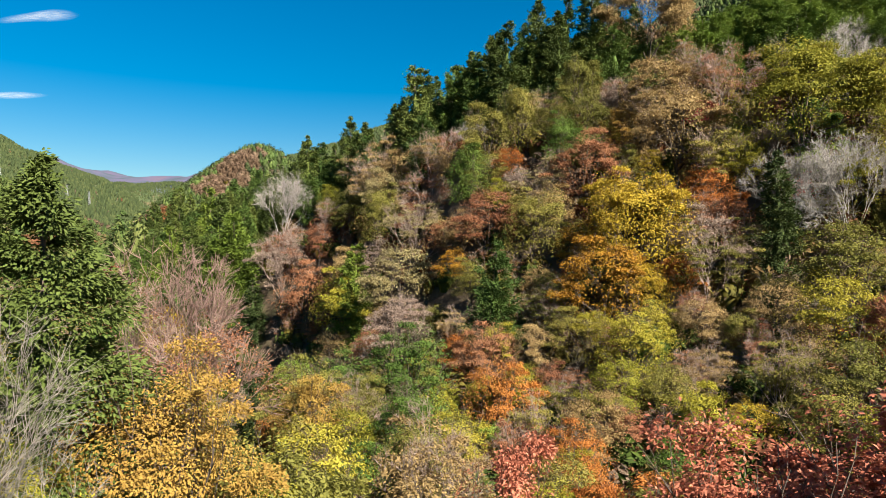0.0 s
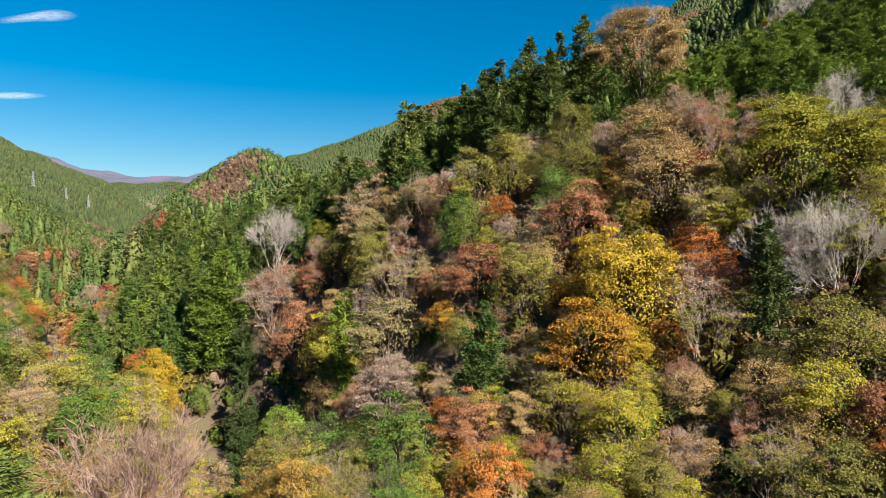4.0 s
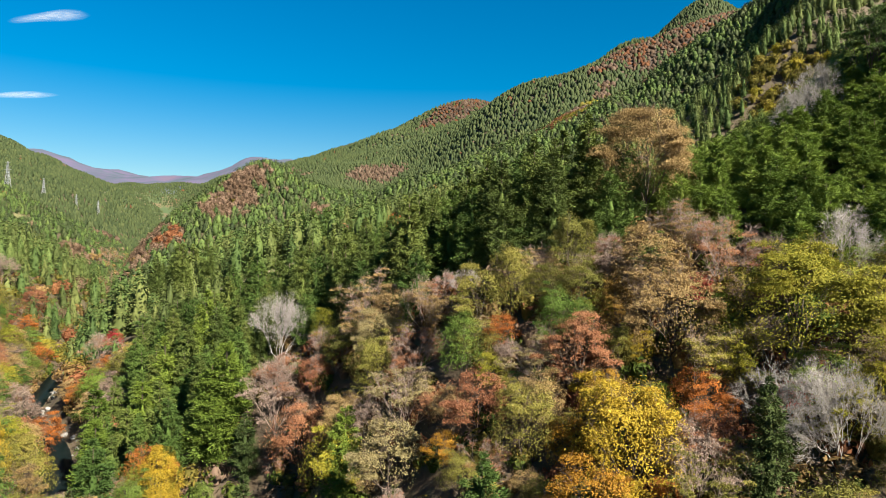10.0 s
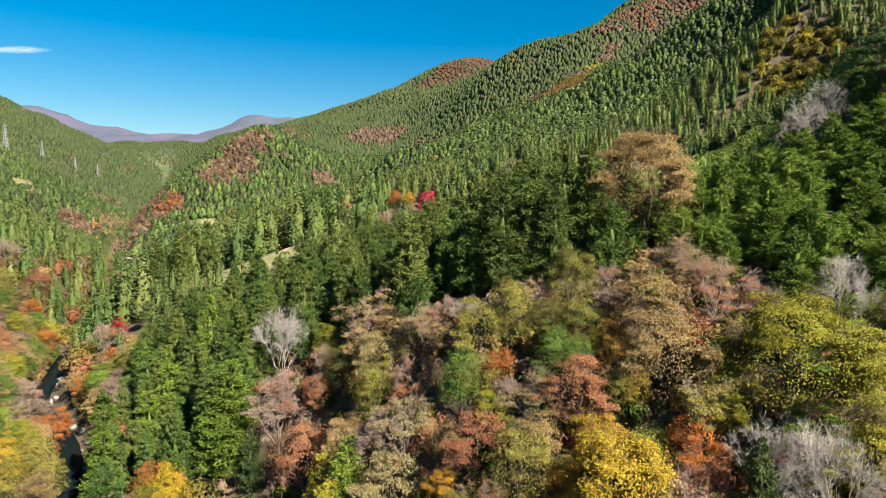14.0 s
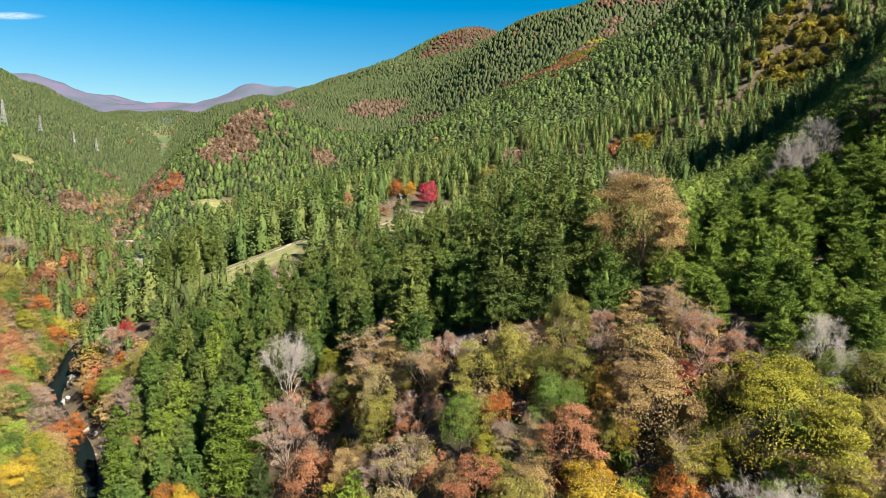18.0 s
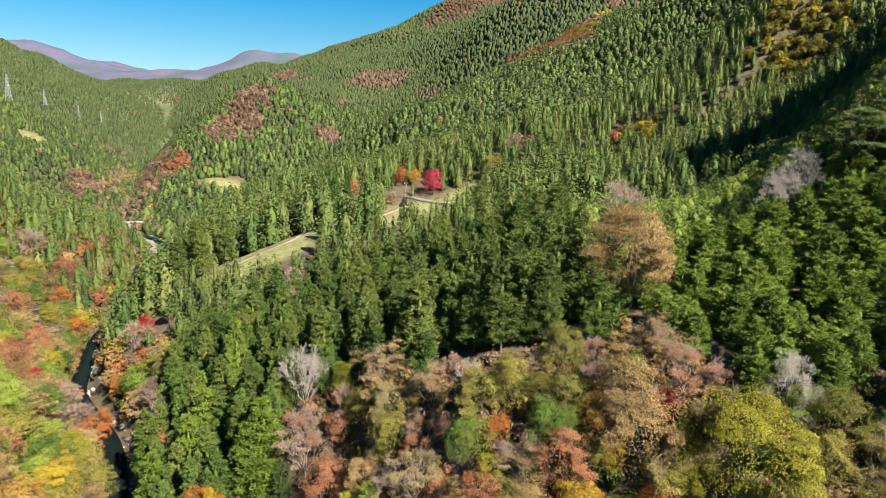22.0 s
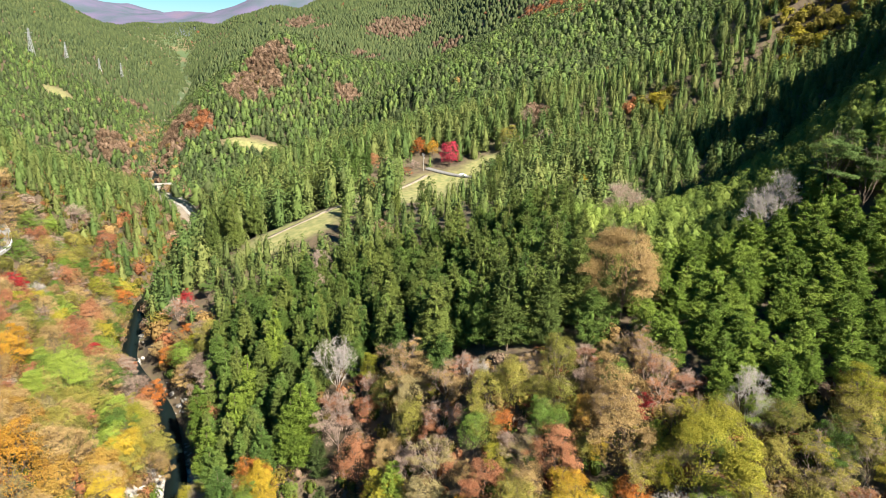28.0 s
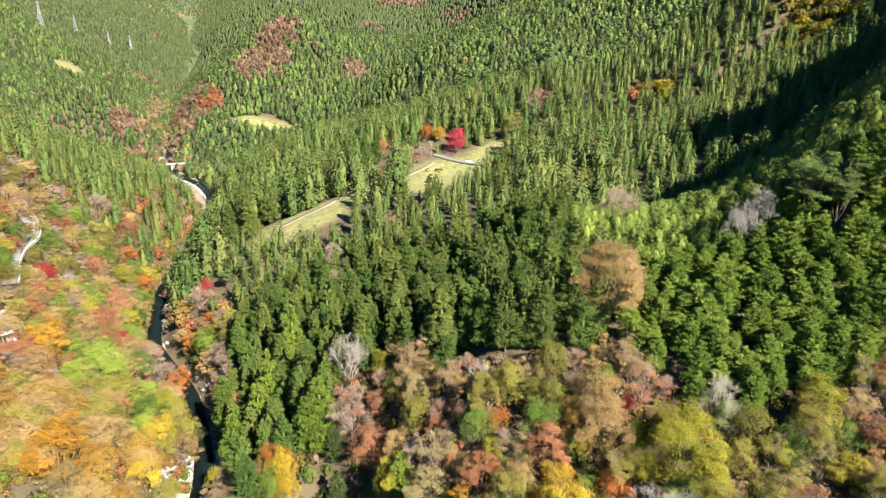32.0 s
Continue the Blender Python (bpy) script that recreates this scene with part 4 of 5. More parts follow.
plant("thin", "brown", 1.3, 71.3, 0.63)
plant("layered", "olive", 19.7, 55.4, 0.46)
plant("layered", "brown", 30.4, 51.4, 0.59)


# ---- the woods between them ----
def flat_dist(px, py, pts):
    return min(((px - a) ** 2 + (py - b) ** 2) ** 0.5 for a, b in pts)


def edge_of_conifers(x):
    """On the east bank the plantation begins uphill of this line."""
    return float(np.interp(x, [-90, -76, -68, -40, -36, -20, 5, 22, 26, 36, 45, 60, 100], [185, 150, 110, 108, 124, 116, 101, 97, 101, 97, 84, 79, 84]))


# autumn broadleaf patches among the conifers: x, y, radius, colour class (0 rust-brown, 1 orange, 2 yellow, 3 dull)
PATCHES = [(118, 655, 20, 1), (136, 640, 15, 3), (104, 690, 18, 1), (-236, 711, 24, 0), (-238, 680, 27, 0), (-253, 668, 20, 3), (-57, 1070, 15, 0), (-36, 1020, 17, 0), (-139, 689, 13, 3), (-148, 703, 11, 3), (-193, 1347, 34, 3), (-131, 1340, 34, 3), (-160, 1345, 30, 3),
           (-213, 1186, 16, 3), (-183, 1135, 14, 3), (-314, 638, 22, 0), (-278, 611, 18, 1), (-296, 592, 15, 3), (-330, 660, 20, 0), (-447, 1664, 34, 3), (-346, 1432, 22, 3)]
PATCHES += [(78, 926, 13, 1), (91, 898, 17, 1), (104, 885, 17, 1), (115, 862, 21, 1), (124, 815, 24, 1), (138, 785, 22, 3), (151, 790, 20, 1), (155, 850, 26, 1), (168, 831, 24, 2), (188, 880, 20, 3), (208, 912, 15, 2), (225, 942, 12, 3), (240, 971, 12, 3), (198, 375, 20, 2), (195, 354, 18, 2), (203, 362, 18, 2), (193, 335, 13, 2), (101, 367, 8, 1), (109, 361, 10, 2)]
PATCHES += [(43, 380, 10, 3), (-351, 571, 13, 0), (-503, 905, 16, 0), (39, 335, 9, 3), (59, 276, 8, 0), (-317, 401, 12, 0), (-326, 538, 10, 3), (-120, 520, 8, 3), (-205, 470, 12, 1), (-190, 385, 6, 1)]


OPEN = [(-66, 240, 20, 12), (-42, 264, 15, 8), (-18, 276, 22, 26), (-2, 305, 18, 30), (-100, 356, 10, 20), (-12, 328, 15, 12), (-25, 338, 16, 13), (-54, 324, 12, 18), (-52, 292, 11, 11), (-34, 342, 10, 13)]


def open_ground(x, y):
    """Scrubby ground below the meadow, with no tall trees."""
    g = np.zeros(x.shape, bool)
    for a, b, rx, ry in OPEN:
        g |= ((x - a) / rx) ** 2 + ((y - b) / ry) ** 2 < 1
    return g


def in_patch(x, y):
    """The colour class of the autumn patch at each place, -1 outside."""
    g = np.full(x.shape, -1)
    for a, b, r, c in PATCHES:
        g = np.where(np.hypot(x - a, (y - b) * 0.8) < r * (1 + 0.25 * np.sin(x * 0.31 + y * 0.23)), c, g)
    return g


def jittered(x0, x1, y0, y1, step, seed):
    rng = np.random.default_rng(seed)
    nx, ny = int((x1 - x0) / step), int((y1 - y0) / step)
    X, Y = np.meshgrid(np.arange(nx), np.arange(ny))
    X = x0 + (X + 0.5 * (Y % 2) + rng.uniform(-0.48, 0.48, X.shape)) * step
    Y = y0 + (Y + rng.uniform(-0.48, 0.48, Y.shape)) * step
    return X.ravel(), Y.ravel(), rng


CLEAR = []  # plan circles kept free of trees: x, y, radius
for a in ((-183, 206), (-176, 190), (-166, 170), (-157, 155), (-147, 143), (-140, 132)):
    CLEAR.append((*a, 5.5))
for a, r in (((-200, 392), 14), ((-214, 412), 17), ((-234, 438), 17), ((-189, 374), 10), ((-252, 458), 16), ((-268, 486), 14), ((-284, 522), 13), ((-299, 560), 10)):
    CLEAR.append((*a, r))
CLEAR.append((-564, 822, 16))
GULLY = [(-33, 111, 5), (-33, 106, 6), (-31.5, 100, 6.5), (-29, 92, 6.5), (-27, 84, 6), (-25, 76, 5.5), (-22, 68, 5), (-19, 60, 5), (-8.5, 26, 3.8), (-11, 34, 3.8), (-14, 43, 4), (-16.5, 51, 4.5)]


def free(x, y, margin=1.5, gully=True):
    d, zr, side = river(x, y)
    ok = (d > np.where(y > 470, 0.5, 2.6) + margin) & (meadow(x, y) < 0.45)
    ok &= ~((side > 0) & (y > 112) & (y < 208) & (d < 7))  # steep shaded bank
    for a, b, r in CLEAR + (GULLY if gully else []):
        ok &= np.hypot(x - a, y - b) > r
    return ok


def forest(name, label, x, y, high, wide, templates, mat, seed, bury=0.4, smooth=False):
    """Many small trees in one mesh: templates set down at x, y with their height and width."""
    rng = np.random.default_rng(seed)
    z = ground(x, y) - bury
    which = rng.integers(0, len(templates), len(x))
    turn = rng.uniform(0, 6.283, len(x))
    tint = rng.random(len(x))
    V, F, T, n0 = [], [], [], 0
    for k, (tv, tf) in enumerate(templates):
        m = which == k
        c, s = np.cos(turn[m])[:, None], np.sin(turn[m])[:, None]
        px = (tv[:, 0] * c - tv[:, 1] * s) * wide[m][:, None] + x[m][:, None]
        py = (tv[:, 0] * s + tv[:, 1] * c) * wide[m][:, None] + y[m][:, None]
        pz = tv[:, 2] * high[m][:, None] + z[m][:, None]
        V.append(np.stack([px, py, pz], -1).reshape(-1, 3))
        F.append((tf[None] + (n0 + np.arange(m.sum()) * len(tv))[:, None, None]).reshape(-1, tf.shape[1]))
        T.append(np.repeat(tint[m], len(tv)))
        n0 += m.sum() * len(tv)
    o = new(name, np_mesh(name, np.concatenate(V), np.concatenate(F), [mat], smooth, np.concatenate(T)))
    return tagged(o, label, "forest", kind="stuff")


def build_woods():
    placed = [(o.location.x, o.location.y) for o in scene.collection.objects if o.type == "EMPTY"]
    mixes = {
        "front": [("layered", "olive"), ("thin", "lime_yellow"), ("layered", "rust"), ("thin", "brown"), ("thin", "olive"), ("layered", "olive"), ("layered", "brown"), ("layered", "green"), ("thin", "brown"),
                  ("upright", "olive"), ("layered", "lime_yellow"), ("bushy_bare", "rust"), ("layered", "orange"), ("spreading", "olive"), ("upright", "green"), ("thin", "rust"), ("bushy_bare", "taupe"), ("layered", "lime_yellow")],
        "west": [("small", "brown"), ("small", "olive"), ("small", "olive"), ("small", "brown"), ("small_thin", "taupe"), ("small", "lime_yellow"), ("small", "rust"), ("small_thin", "olive"),
                 ("small_thin", "brown"), ("small_thin", "cream"), ("small", "green"), ("small", "rust"), ("small", "olive"), ("small_thin", "taupe"), ("small", "lime"), ("small_thin", "brown")],
    }
    rest = []
    # broadleaf trees of the slope and of the west bank
    for key, box, step, seed in (("front", (-64, 92, 14, 126), 4.5, 3), ("west", (-285, -60, 78, 262), 5.6, 4)):
        xs, ys, rng = jittered(*box, step, seed)
        ok = free(xs, ys)
        _, _, sides = river(xs, ys)
        for x, y, o, s in zip(xs, ys, ok, sides):
            r, pick, sc = rng.random(), int(rng.integers(0, len(mixes[key]))), rng.uniform(0.7, 1.05) * (1.0 if key == "front" else 1.15)
            if not o or abs(x) > 0.96 * (y + 30) + 6 or math.hypot(x, y) < 15:
                continue
            if key == "front" and (s < 0 or y > edge_of_conifers(x) - 2):
                continue
            if key == "west" and s > 0 and (y < edge_of_conifers(x) - 25 or y > edge_of_conifers(x)):
                continue
            if key == "west" and s < 0 and y > 240 + 0.1 * (x + 200):
                continue
            if flat_dist(x, y, placed) < (2.6 if key == "front" else 3.6):
                continue
            kind, colour = mixes[key][pick]
            if key == "west" and s < 0 and y < 118:
                kind, colour = (("small", "amber"), ("small", "olive"), ("small", "olive"), ("small_thin", "cream"), ("small", "brown"))[pick % 5]
            if key == "front":
                # lower growth on the downhill side of the large trees
                if any(0 < py - y < 15 and abs(x - px * y / py) < 3.2 for px, py in placed):
                    sc *= 0.6
                elif y < 60:
                    sc *= 0.8
            plant(kind, colour, round(x, 1), round(y, 1), round(sc, 2), group="mixed autumn wood")
    # plantation conifers of the spur and of the hill to the east
    xs, ys, rng = jittered(-92, 60, 78, 186, 5.0, 5)
    ok = free(xs, ys)
    _, _, sides = river(xs, ys)
    for x, y, o, s in zip(xs, ys, ok, sides):
        r, sc = rng.random(), rng.uniform(0.78, 1.25)
        if not o or s < 0 or y < edge_of_conifers(x) or x > 0.9 * (y + 30) + 4 or x < -0.96 * (y + 30):
            continue
        if x > 95 - 0.25 * (y - 90) and y > 165:
            continue
        if flat_dist(x, y, placed) < 3.2:
            continue
        if math.hypot(x - 33, y - 96) < 6:
            continue
        if x > 38 - 0.1 * (y - 90):
            continue
        if abs(x) < 26 and y < 128:
            sc *= 1.2
        plant("cedar" if r < 0.62 else "cypress", "cedar" if r < 0.5 else "cypress", round(x, 1), round(y, 1), round(sc * 0.95, 2), group="cedar plantation")
    # the close-set cypresses of the rounded hill: the front rows singly, the rest as one wood
    xs, ys, rng = jittered(28, 122, 76, 190, 4.0, 6)
    for x, y in zip(xs, ys):
        sc = rng.uniform(0.86, 1.08)
        if x < 38 - 0.1 * (y - 90) or y < edge_of_conifers(x) or x > 0.9 * (y + 30) + 4 or flat_dist(x, y, placed) < 2.6:
            continue
        if y < edge_of_conifers(x) + 36:
            plant("cypress", "hill_cypress", round(x, 1), round(y, 1), round(sc * 0.76, 2), group="cypress plantation", squash=1.2)
        else:
            rest.append((x, y, sc))
    r = np.array(rest)
    forest("cypress_wood", "dense fresh green cypress plantation on a rounded hill", r[:, 0], r[:, 1], 9.2 * r[:, 2], 5.6 * r[:, 2], SPRAYS, FAR["hill_cypress"], 8)


def spray_template(seed, n, blunt, core=(6, 8), fat=0.3, fine=1.0):
    """A conifer of unit height and width: drooping sprays in whorls round a slim ragged core."""
    rng = np.random.default_rng(seed)
    f = np.sort(rng.uniform(0.0, 1.0, n) ** 1.25)
    f = np.clip(f + rng.uniform(-0.02, 0.02, n), 0, 0.985)
    a = rng.uniform(0, 6.283, n)
    ph = rng.uniform(0, 6.283, 2)
    wave = 1 + 0.14 * np.sin(2 * a + ph[0] + 5 * f) + 0.12 * np.sin(3 * a + ph[1] - 9 * f)
    r = 0.5 * np.minimum(1, 0.6 + 3 * f) * (1 - f ** 1.7) ** blunt * wave * rng.uniform(0.55, 1.08, n) + 0.015
    p = np.stack([r * np.cos(a), r * np.sin(a), 0.06 + 0.92 * f], 1)
    out = np.stack([np.cos(a), np.sin(a), np.zeros(n)], 1)
    ax = out + np.stack([-np.sin(a), np.cos(a), np.zeros(n)], 1) * rng.normal(size=(n, 1)) * 0.6 + np.array([0, 0, -0.45])
    g = (170 / n) ** 0.42 * fine
    v, q = rhombi(rng, p, ax, rng.uniform(0.17, 0.3, n) * g, rng.uniform(0.09, 0.17, n) * g, out * 0.8 + np.array([0, 0, 0.7]))
    v[:, 2] = (v[:, 2] - np.repeat(p[:, 2], 4)) * 0.45 + np.repeat(p[:, 2], 4)
    cv, cf = inner_crown(rng, 0.84, fat, 0.03, blunt, *core)
    return np.concatenate([v, cv]), np.concatenate([q[:, [0, 1, 2]], q[:, [0, 2, 3]], cf + len(v)])


SPRAYS = [spray_template(k, 800, 0.5, (7, 8), 0.32, 0.58) for k in range(8)]
BROAD["small"] = (9.5, 4.3, 7000, 0.28, 0.2, 3, 0, 0.35)
BROAD["small_thin"] = (9.0, 4.3, 4000, 0.24, 0.16, 3, 900, 0.1)
build_woods()


def blob_template(seed, n, size, heart=True):
    rng = np.random.default_rng(seed)
    d = rng.normal(size=(n, 3))
    d /= np.linalg.norm(d, axis=1, keepdims=True)
    d[:, 2] = np.abs(d[:, 2]) * 1.1 - 0.25
    lump = 0.8 + 0.25 * np.sin(d[:, 0] * 4 + seed) * np.cos(d[:, 1] * 5)
    p = d * np.array([0.5, 0.5, 0.5]) * (lump * rng.uniform(0.6, 1.0, n))[:, None] + np.array([0, 0, 0.45])
    ax = np.cross(d, rng.normal(size=(n, 3)))
    v, q = rhombi(rng, p, ax, rng.uniform(0.7, 1.3, n) * size, rng.uniform(0.3, 0.6, n) * size, d)
    if not heart:
        return v, np.concatenate([q[:, [0, 1, 2]], q[:, [0, 2, 3]]])
    t = np.arange(6) * math.pi / 3
    rings = [np.stack([r * np.cos(t + z), r * np.sin(t + z), np.full(6, z)], 1) for r, z in ((0.14, 0.12), (0.2, 0.38), (0.11, 0.6))]
    cv = np.concatenate([*rings, np.array([[0, 0, 0.66]])]) * np.append(rng.uniform(0.85, 1.15, 18), 1)[:, None]
    k, m = np.arange(6), (np.arange(6) + 1) % 6
    cf = np.concatenate([np.stack([k + o, m + o, m + o + 6], 1) for o in (0, 6)] + [np.stack([k + o, m + o + 6, k + o + 6], 1) for o in (0, 6)] + [np.stack([k + 12, m + 12, np.full(6, 18)], 1)])
    return np.concatenate([v, cv]), np.concatenate([q[:, [0, 1, 2]], q[:, [0, 2, 3]], cf + len(v)])


def bullet(rng, sides):
    """A conifer crown of unit height and width with a rounded tip and ragged rings."""
    t = np.arange(sides) * 2 * math.pi / sides + rng.uniform(0, 1)
    V = []
    for z, r in ((0.0, 0.45), (0.36, 0.44), (0.74, 0.24)):
        q = t + rng.uniform(-0.25, 0.25, sides)
        rr = r * rng.uniform(0.62, 1.3, sides)
        V.append(np.stack([rr * np.cos(q), rr * np.sin(q), z + rng.uniform(-0.06, 0.06, sides)], 1))
    V = np.concatenate(V + [np.array([[rng.normal() * 0.03, rng.normal() * 0.03, 1.0]])])
    k, m = np.arange(sides), (np.arange(sides) + 1) % sides
    F = []
    for o in (0, sides):
        F += [np.stack([k + o, m + o, m + o + sides], 1), np.stack([k + o, m + o + sides, k + o + sides], 1)]
    F.append(np.stack([k + 2 * sides, m + 2 * sides, np.full(sides, 3 * sides)], 1))
    F = np.concatenate(F)
    return V, F


def build_forests():
    rngt = np.random.default_rng(77)
    near_t = [spray_template(200 + k, 240, 0.7, (6, 7), 0.27, 0.6) for k in range(12)]
    mid_t = [spray_template(300 + k, 30, 0.62, (4, 7), 0.38, 0.5) for k in range(16)]
    far_t = [bullet(rngt, 5) for _ in range(8)]
    ridge_t = [rag_cones(rngt, 1.0, 0.5, 0.0, 0.5, 2, 5) for _ in range(6)]
    blob_n = [blob_template(k, 170, 0.13) for k in range(6)]
    blob_f = [blob_template(k + 20, 84, 0.16) for k in range(6)]
    bands = [("mid", 130, 430, 6.4, near_t, blob_n), ("slope", 430, 900, 5.2, mid_t, blob_f), ("far", 900, 1650, 6.8, far_t, None), ("ridge", 1650, 2900, 10.5, ridge_t, None)]
    for i, (band, y0, y1, step, cones, blobs) in enumerate(bands):
        xs, ys, rng = jittered(-0.78 * y1 - 40, 0.78 * y1 + 40, y0, y1, step, 30 + i)
        d, zr, side = river(xs, ys)
        crest = leafless_crest(xs, ys) > rng.uniform(0.1, 1.1, len(xs))
        keep = free(xs, ys) & (np.abs(xs) < 0.86 * (ys + 30) + 8)
        if band == "mid":
            single = (side > 0) & (ys < 186) & (xs < 118)
            west = (side < 0) & (ys < 222 + 0.1 * (xs + 200))
            keep &= ~single & ~west
        if i == 0:
            for a, b in [(o.location.x, o.location.y) for o in scene.collection.objects if o.type == "EMPTY" and o.location.y > 186]:
                keep &= np.hypot(xs - a, ys - b) > 6.5
            keep &= ~(open_ground(xs, ys) & (rng.random(len(xs)) < 0.95))
        xs, ys, d, side, crest = xs[keep], ys[keep], d[keep], side[keep], crest[keep]
        klass = in_patch(xs, ys)
        patch = klass >= 0
        lucky = rng.random(len(xs))
        autumn = patch | crest | (lucky < 0.006) | ((d < 24) & (lucky < 0.45) & (ys < 850))
        n = len(xs)
        size = rng.uniform(0.8, 1.2, n) * (1.0 if i < 3 else 1.25)
        con = ~autumn
        tall = np.where(side > 0, 20.0, 17.0) * size * (1.0 if i < 2 else 0.8)
        row = (xs > -140) & (xs < -30) & (ys > 235) & (ys < 330)
        tall = np.where(row, tall * 1.2, tall)
        tall = np.where((xs > -110) & (xs < 10) & (ys < 245), tall * 0.75, tall)
        tall = np.where(open_ground(xs, ys), tall * 0.5, tall)
        tall = np.where((xs > -32) & (xs < 20) & (ys < 258), tall * 0.75, tall)
        tall = np.where(ys > 430, tall * 0.55, np.where(xs > 60, tall * 0.66, tall * 0.86))
        wide = tall * rng.uniform(0.42, 0.54, n) * (1.05 if i == 0 else 1.5 if i == 1 else 1.75 if i == 2 else 2.0)
        half = rng.random(n) < 0.5
        # from the slope outward, a darker tone stands in for the crowns' self-shade
        for nm, sel, mat in (("cedar_forest", con & half, FAR["cedar" if i == 0 else "cypress" if i == 1 else "dark_shaded_fir"]), ("cypress_forest", con & ~half, FAR["cypress" if i < 1 else "dark_shaded_fir"])):
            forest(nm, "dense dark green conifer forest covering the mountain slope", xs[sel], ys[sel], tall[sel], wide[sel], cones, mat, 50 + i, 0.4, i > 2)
        cols = ["faded", "rust", "faded", "taupe"] if i > 1 else ["faded", "brown", "taupe", "taupe"] if i else ["rust", "brown", "taupe", "faded", "olive"]
        which = rng.integers(0, len(cols), n)
        hue = np.array(cols)[which].astype(object)
        pick = rng.random(n)
        for k, pair in enumerate((("faded", "taupe"), ("rust", "faded"), ("olive", "lime_yellow"), ("taupe", "faded"))):
            hue = np.where(klass == k, np.where(pick < 0.65, pair[0], pair[1]), hue)
        for k, c in enumerate(sorted(set(hue))):
            sel = autumn & (hue == c)
            if sel.sum():
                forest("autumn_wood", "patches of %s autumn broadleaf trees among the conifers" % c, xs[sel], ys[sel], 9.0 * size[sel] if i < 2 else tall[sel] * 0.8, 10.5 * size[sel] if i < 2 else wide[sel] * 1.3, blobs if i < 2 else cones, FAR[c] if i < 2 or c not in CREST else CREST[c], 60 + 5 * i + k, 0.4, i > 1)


    # closer trees in the autumn clearings
    xs, ys, rng = jittered(-420, 260, 250, 1000, 5.0, 71)
    klass = in_patch(xs, ys)
    ok = (klass >= 0) & free(xs, ys)
    xs, ys, klass = xs[ok], ys[ok], klass[ok]
    which = np.where(klass == 0, 0, np.where(klass == 1, 3, np.where(klass == 2, 2, rng.integers(0, 3, len(xs)))))
    for k, c in enumerate(("faded", "taupe", "olive", "rust")):
        s = rng.uniform(0.7, 1.2, (which == k).sum())
        forest("autumn_wood", "close low %s autumn wood on the mountain side" % c, xs[which == k], ys[which == k], 6.0 * s, 7.0 * s, blob_f, FAR[c], 72 + k)


build_forests()


def build_undergrowth():
    close = [blob_template(k + 40, 190, 0.14) for k in range(6)]
    blobs = [blob_template(k + 50, 84, 0.16) for k in range(6)]
    for k, c in enumerate(("olive", "taupe", "green", "rust", "brown")):
        X, Y, rng = jittered(-330, 100, -70, 420, 5.6, 90 + k)
        d, zr, side = river(X, Y)
        edge = np.array([edge_of_conifers(x) for x in X])
        # green shrubs also go into the gully, filling in for its shade
        ok = free(X, Y, 0.5, c != "green") & ((np.abs(X) < 0.96 * (Y + 30) + 6) | ((Y < 40) & (np.abs(X) < 75))) & (((side > 0) & (Y < edge + 3)) | ((side < 0) & ((Y < 275) | (c in ("olive", "green", "brown"))))) & (rng.random(len(X)) < (0.85 if c != "rust" else 0.6))
        ok &= np.hypot(X, Y) > 6
        X, Y = X[ok], Y[ok]
        s = rng.uniform(0.6, 1.25, len(X))
        near = (Y < 66) & (Y > 6)
        for sel, tmpl in ((near, close), (~near, blobs)):
            forest("undergrowth", "tangled %s undergrowth of shrubs and saplings on the slope" % c, X[sel], Y[sel], 4.6 * s[sel], 5.2 * s[sel], tmpl, SHADED_UNDER[c], 95 + k, 0.8)


build_undergrowth()


# ---- stream, roads and built things ----
def ribbon(path, wide, lift, step=4.0, level=None):
    """A strip along a path over the ground, as vertices and quads. level: flat across, at the given heights."""
    pts = []
    for a, b in zip(path[:-1], path[1:]):
        n = max(1, int(math.hypot(b[0] - a[0], b[1] - a[1]) / step))
        pts += [tuple(a[i] + (b[i] - a[i]) * k / n for i in range(len(a))) for k in range(n)]
    pts.append(path[-1])
    p = np.array([q[:2] for q in pts])
    for _ in range(4):
        p[1:-1] = (p[:-2] + 2 * p[1:-1] + p[2:]) / 4
    d = np.gradient(p, axis=0)
    d /= np.linalg.norm(d, axis=1, keepdims=True)
    side = np.stack([d[:, 1], -d[:, 0]], 1)
    if level is None:
        z = np.maximum(ground(p[:, 0], p[:, 1]), np.maximum(ground(*(p + side * wide / 2).T), ground(*(p - side * wide / 2).T)) - 0.3) + lift
    else:
        z = np.array([q[2] for q in pts]) + lift
    n = len(p)
    rows = []
    for off, dz in ((-0.5, -0.7), (-0.5, 0.0), (0.5, 0.0), (0.5, -0.7)):
        q = p + side * wide * off
        rows.append(np.stack([q[:, 0], q[:, 1], z + dz], 1))
    v = np.stack(rows, 1).reshape(-1, 3)
    i = np.arange(n - 1)[:, None] * 4
    f = np.concatenate([np.concatenate([i + k, i + k + 1, i + k + 5, i + k + 4], 1) for k in range(3)])
    return v, f, np.concatenate([p, z[:, None]], 1), side


def plain(name, base, rough, metal=0.0, spread=0.25, scale=1.5):
    m, nt, nodes, links, bsdf = material(name)
    n = noise_node(nodes, links, scale, 6.0)
    lo, hi = tuple(c * (1 - spread) for c in base), tuple(min(1, c * (1 + spread)) for c in base)
    links.new(ramp(nodes, links, n, [(0.3, lo), (0.7, hi)]), bsdf.inputs["Base Color"])
    bsdf.inputs["Roughness"].default_value, bsdf.inputs["Metallic"].default_value = rough, metal
    return m


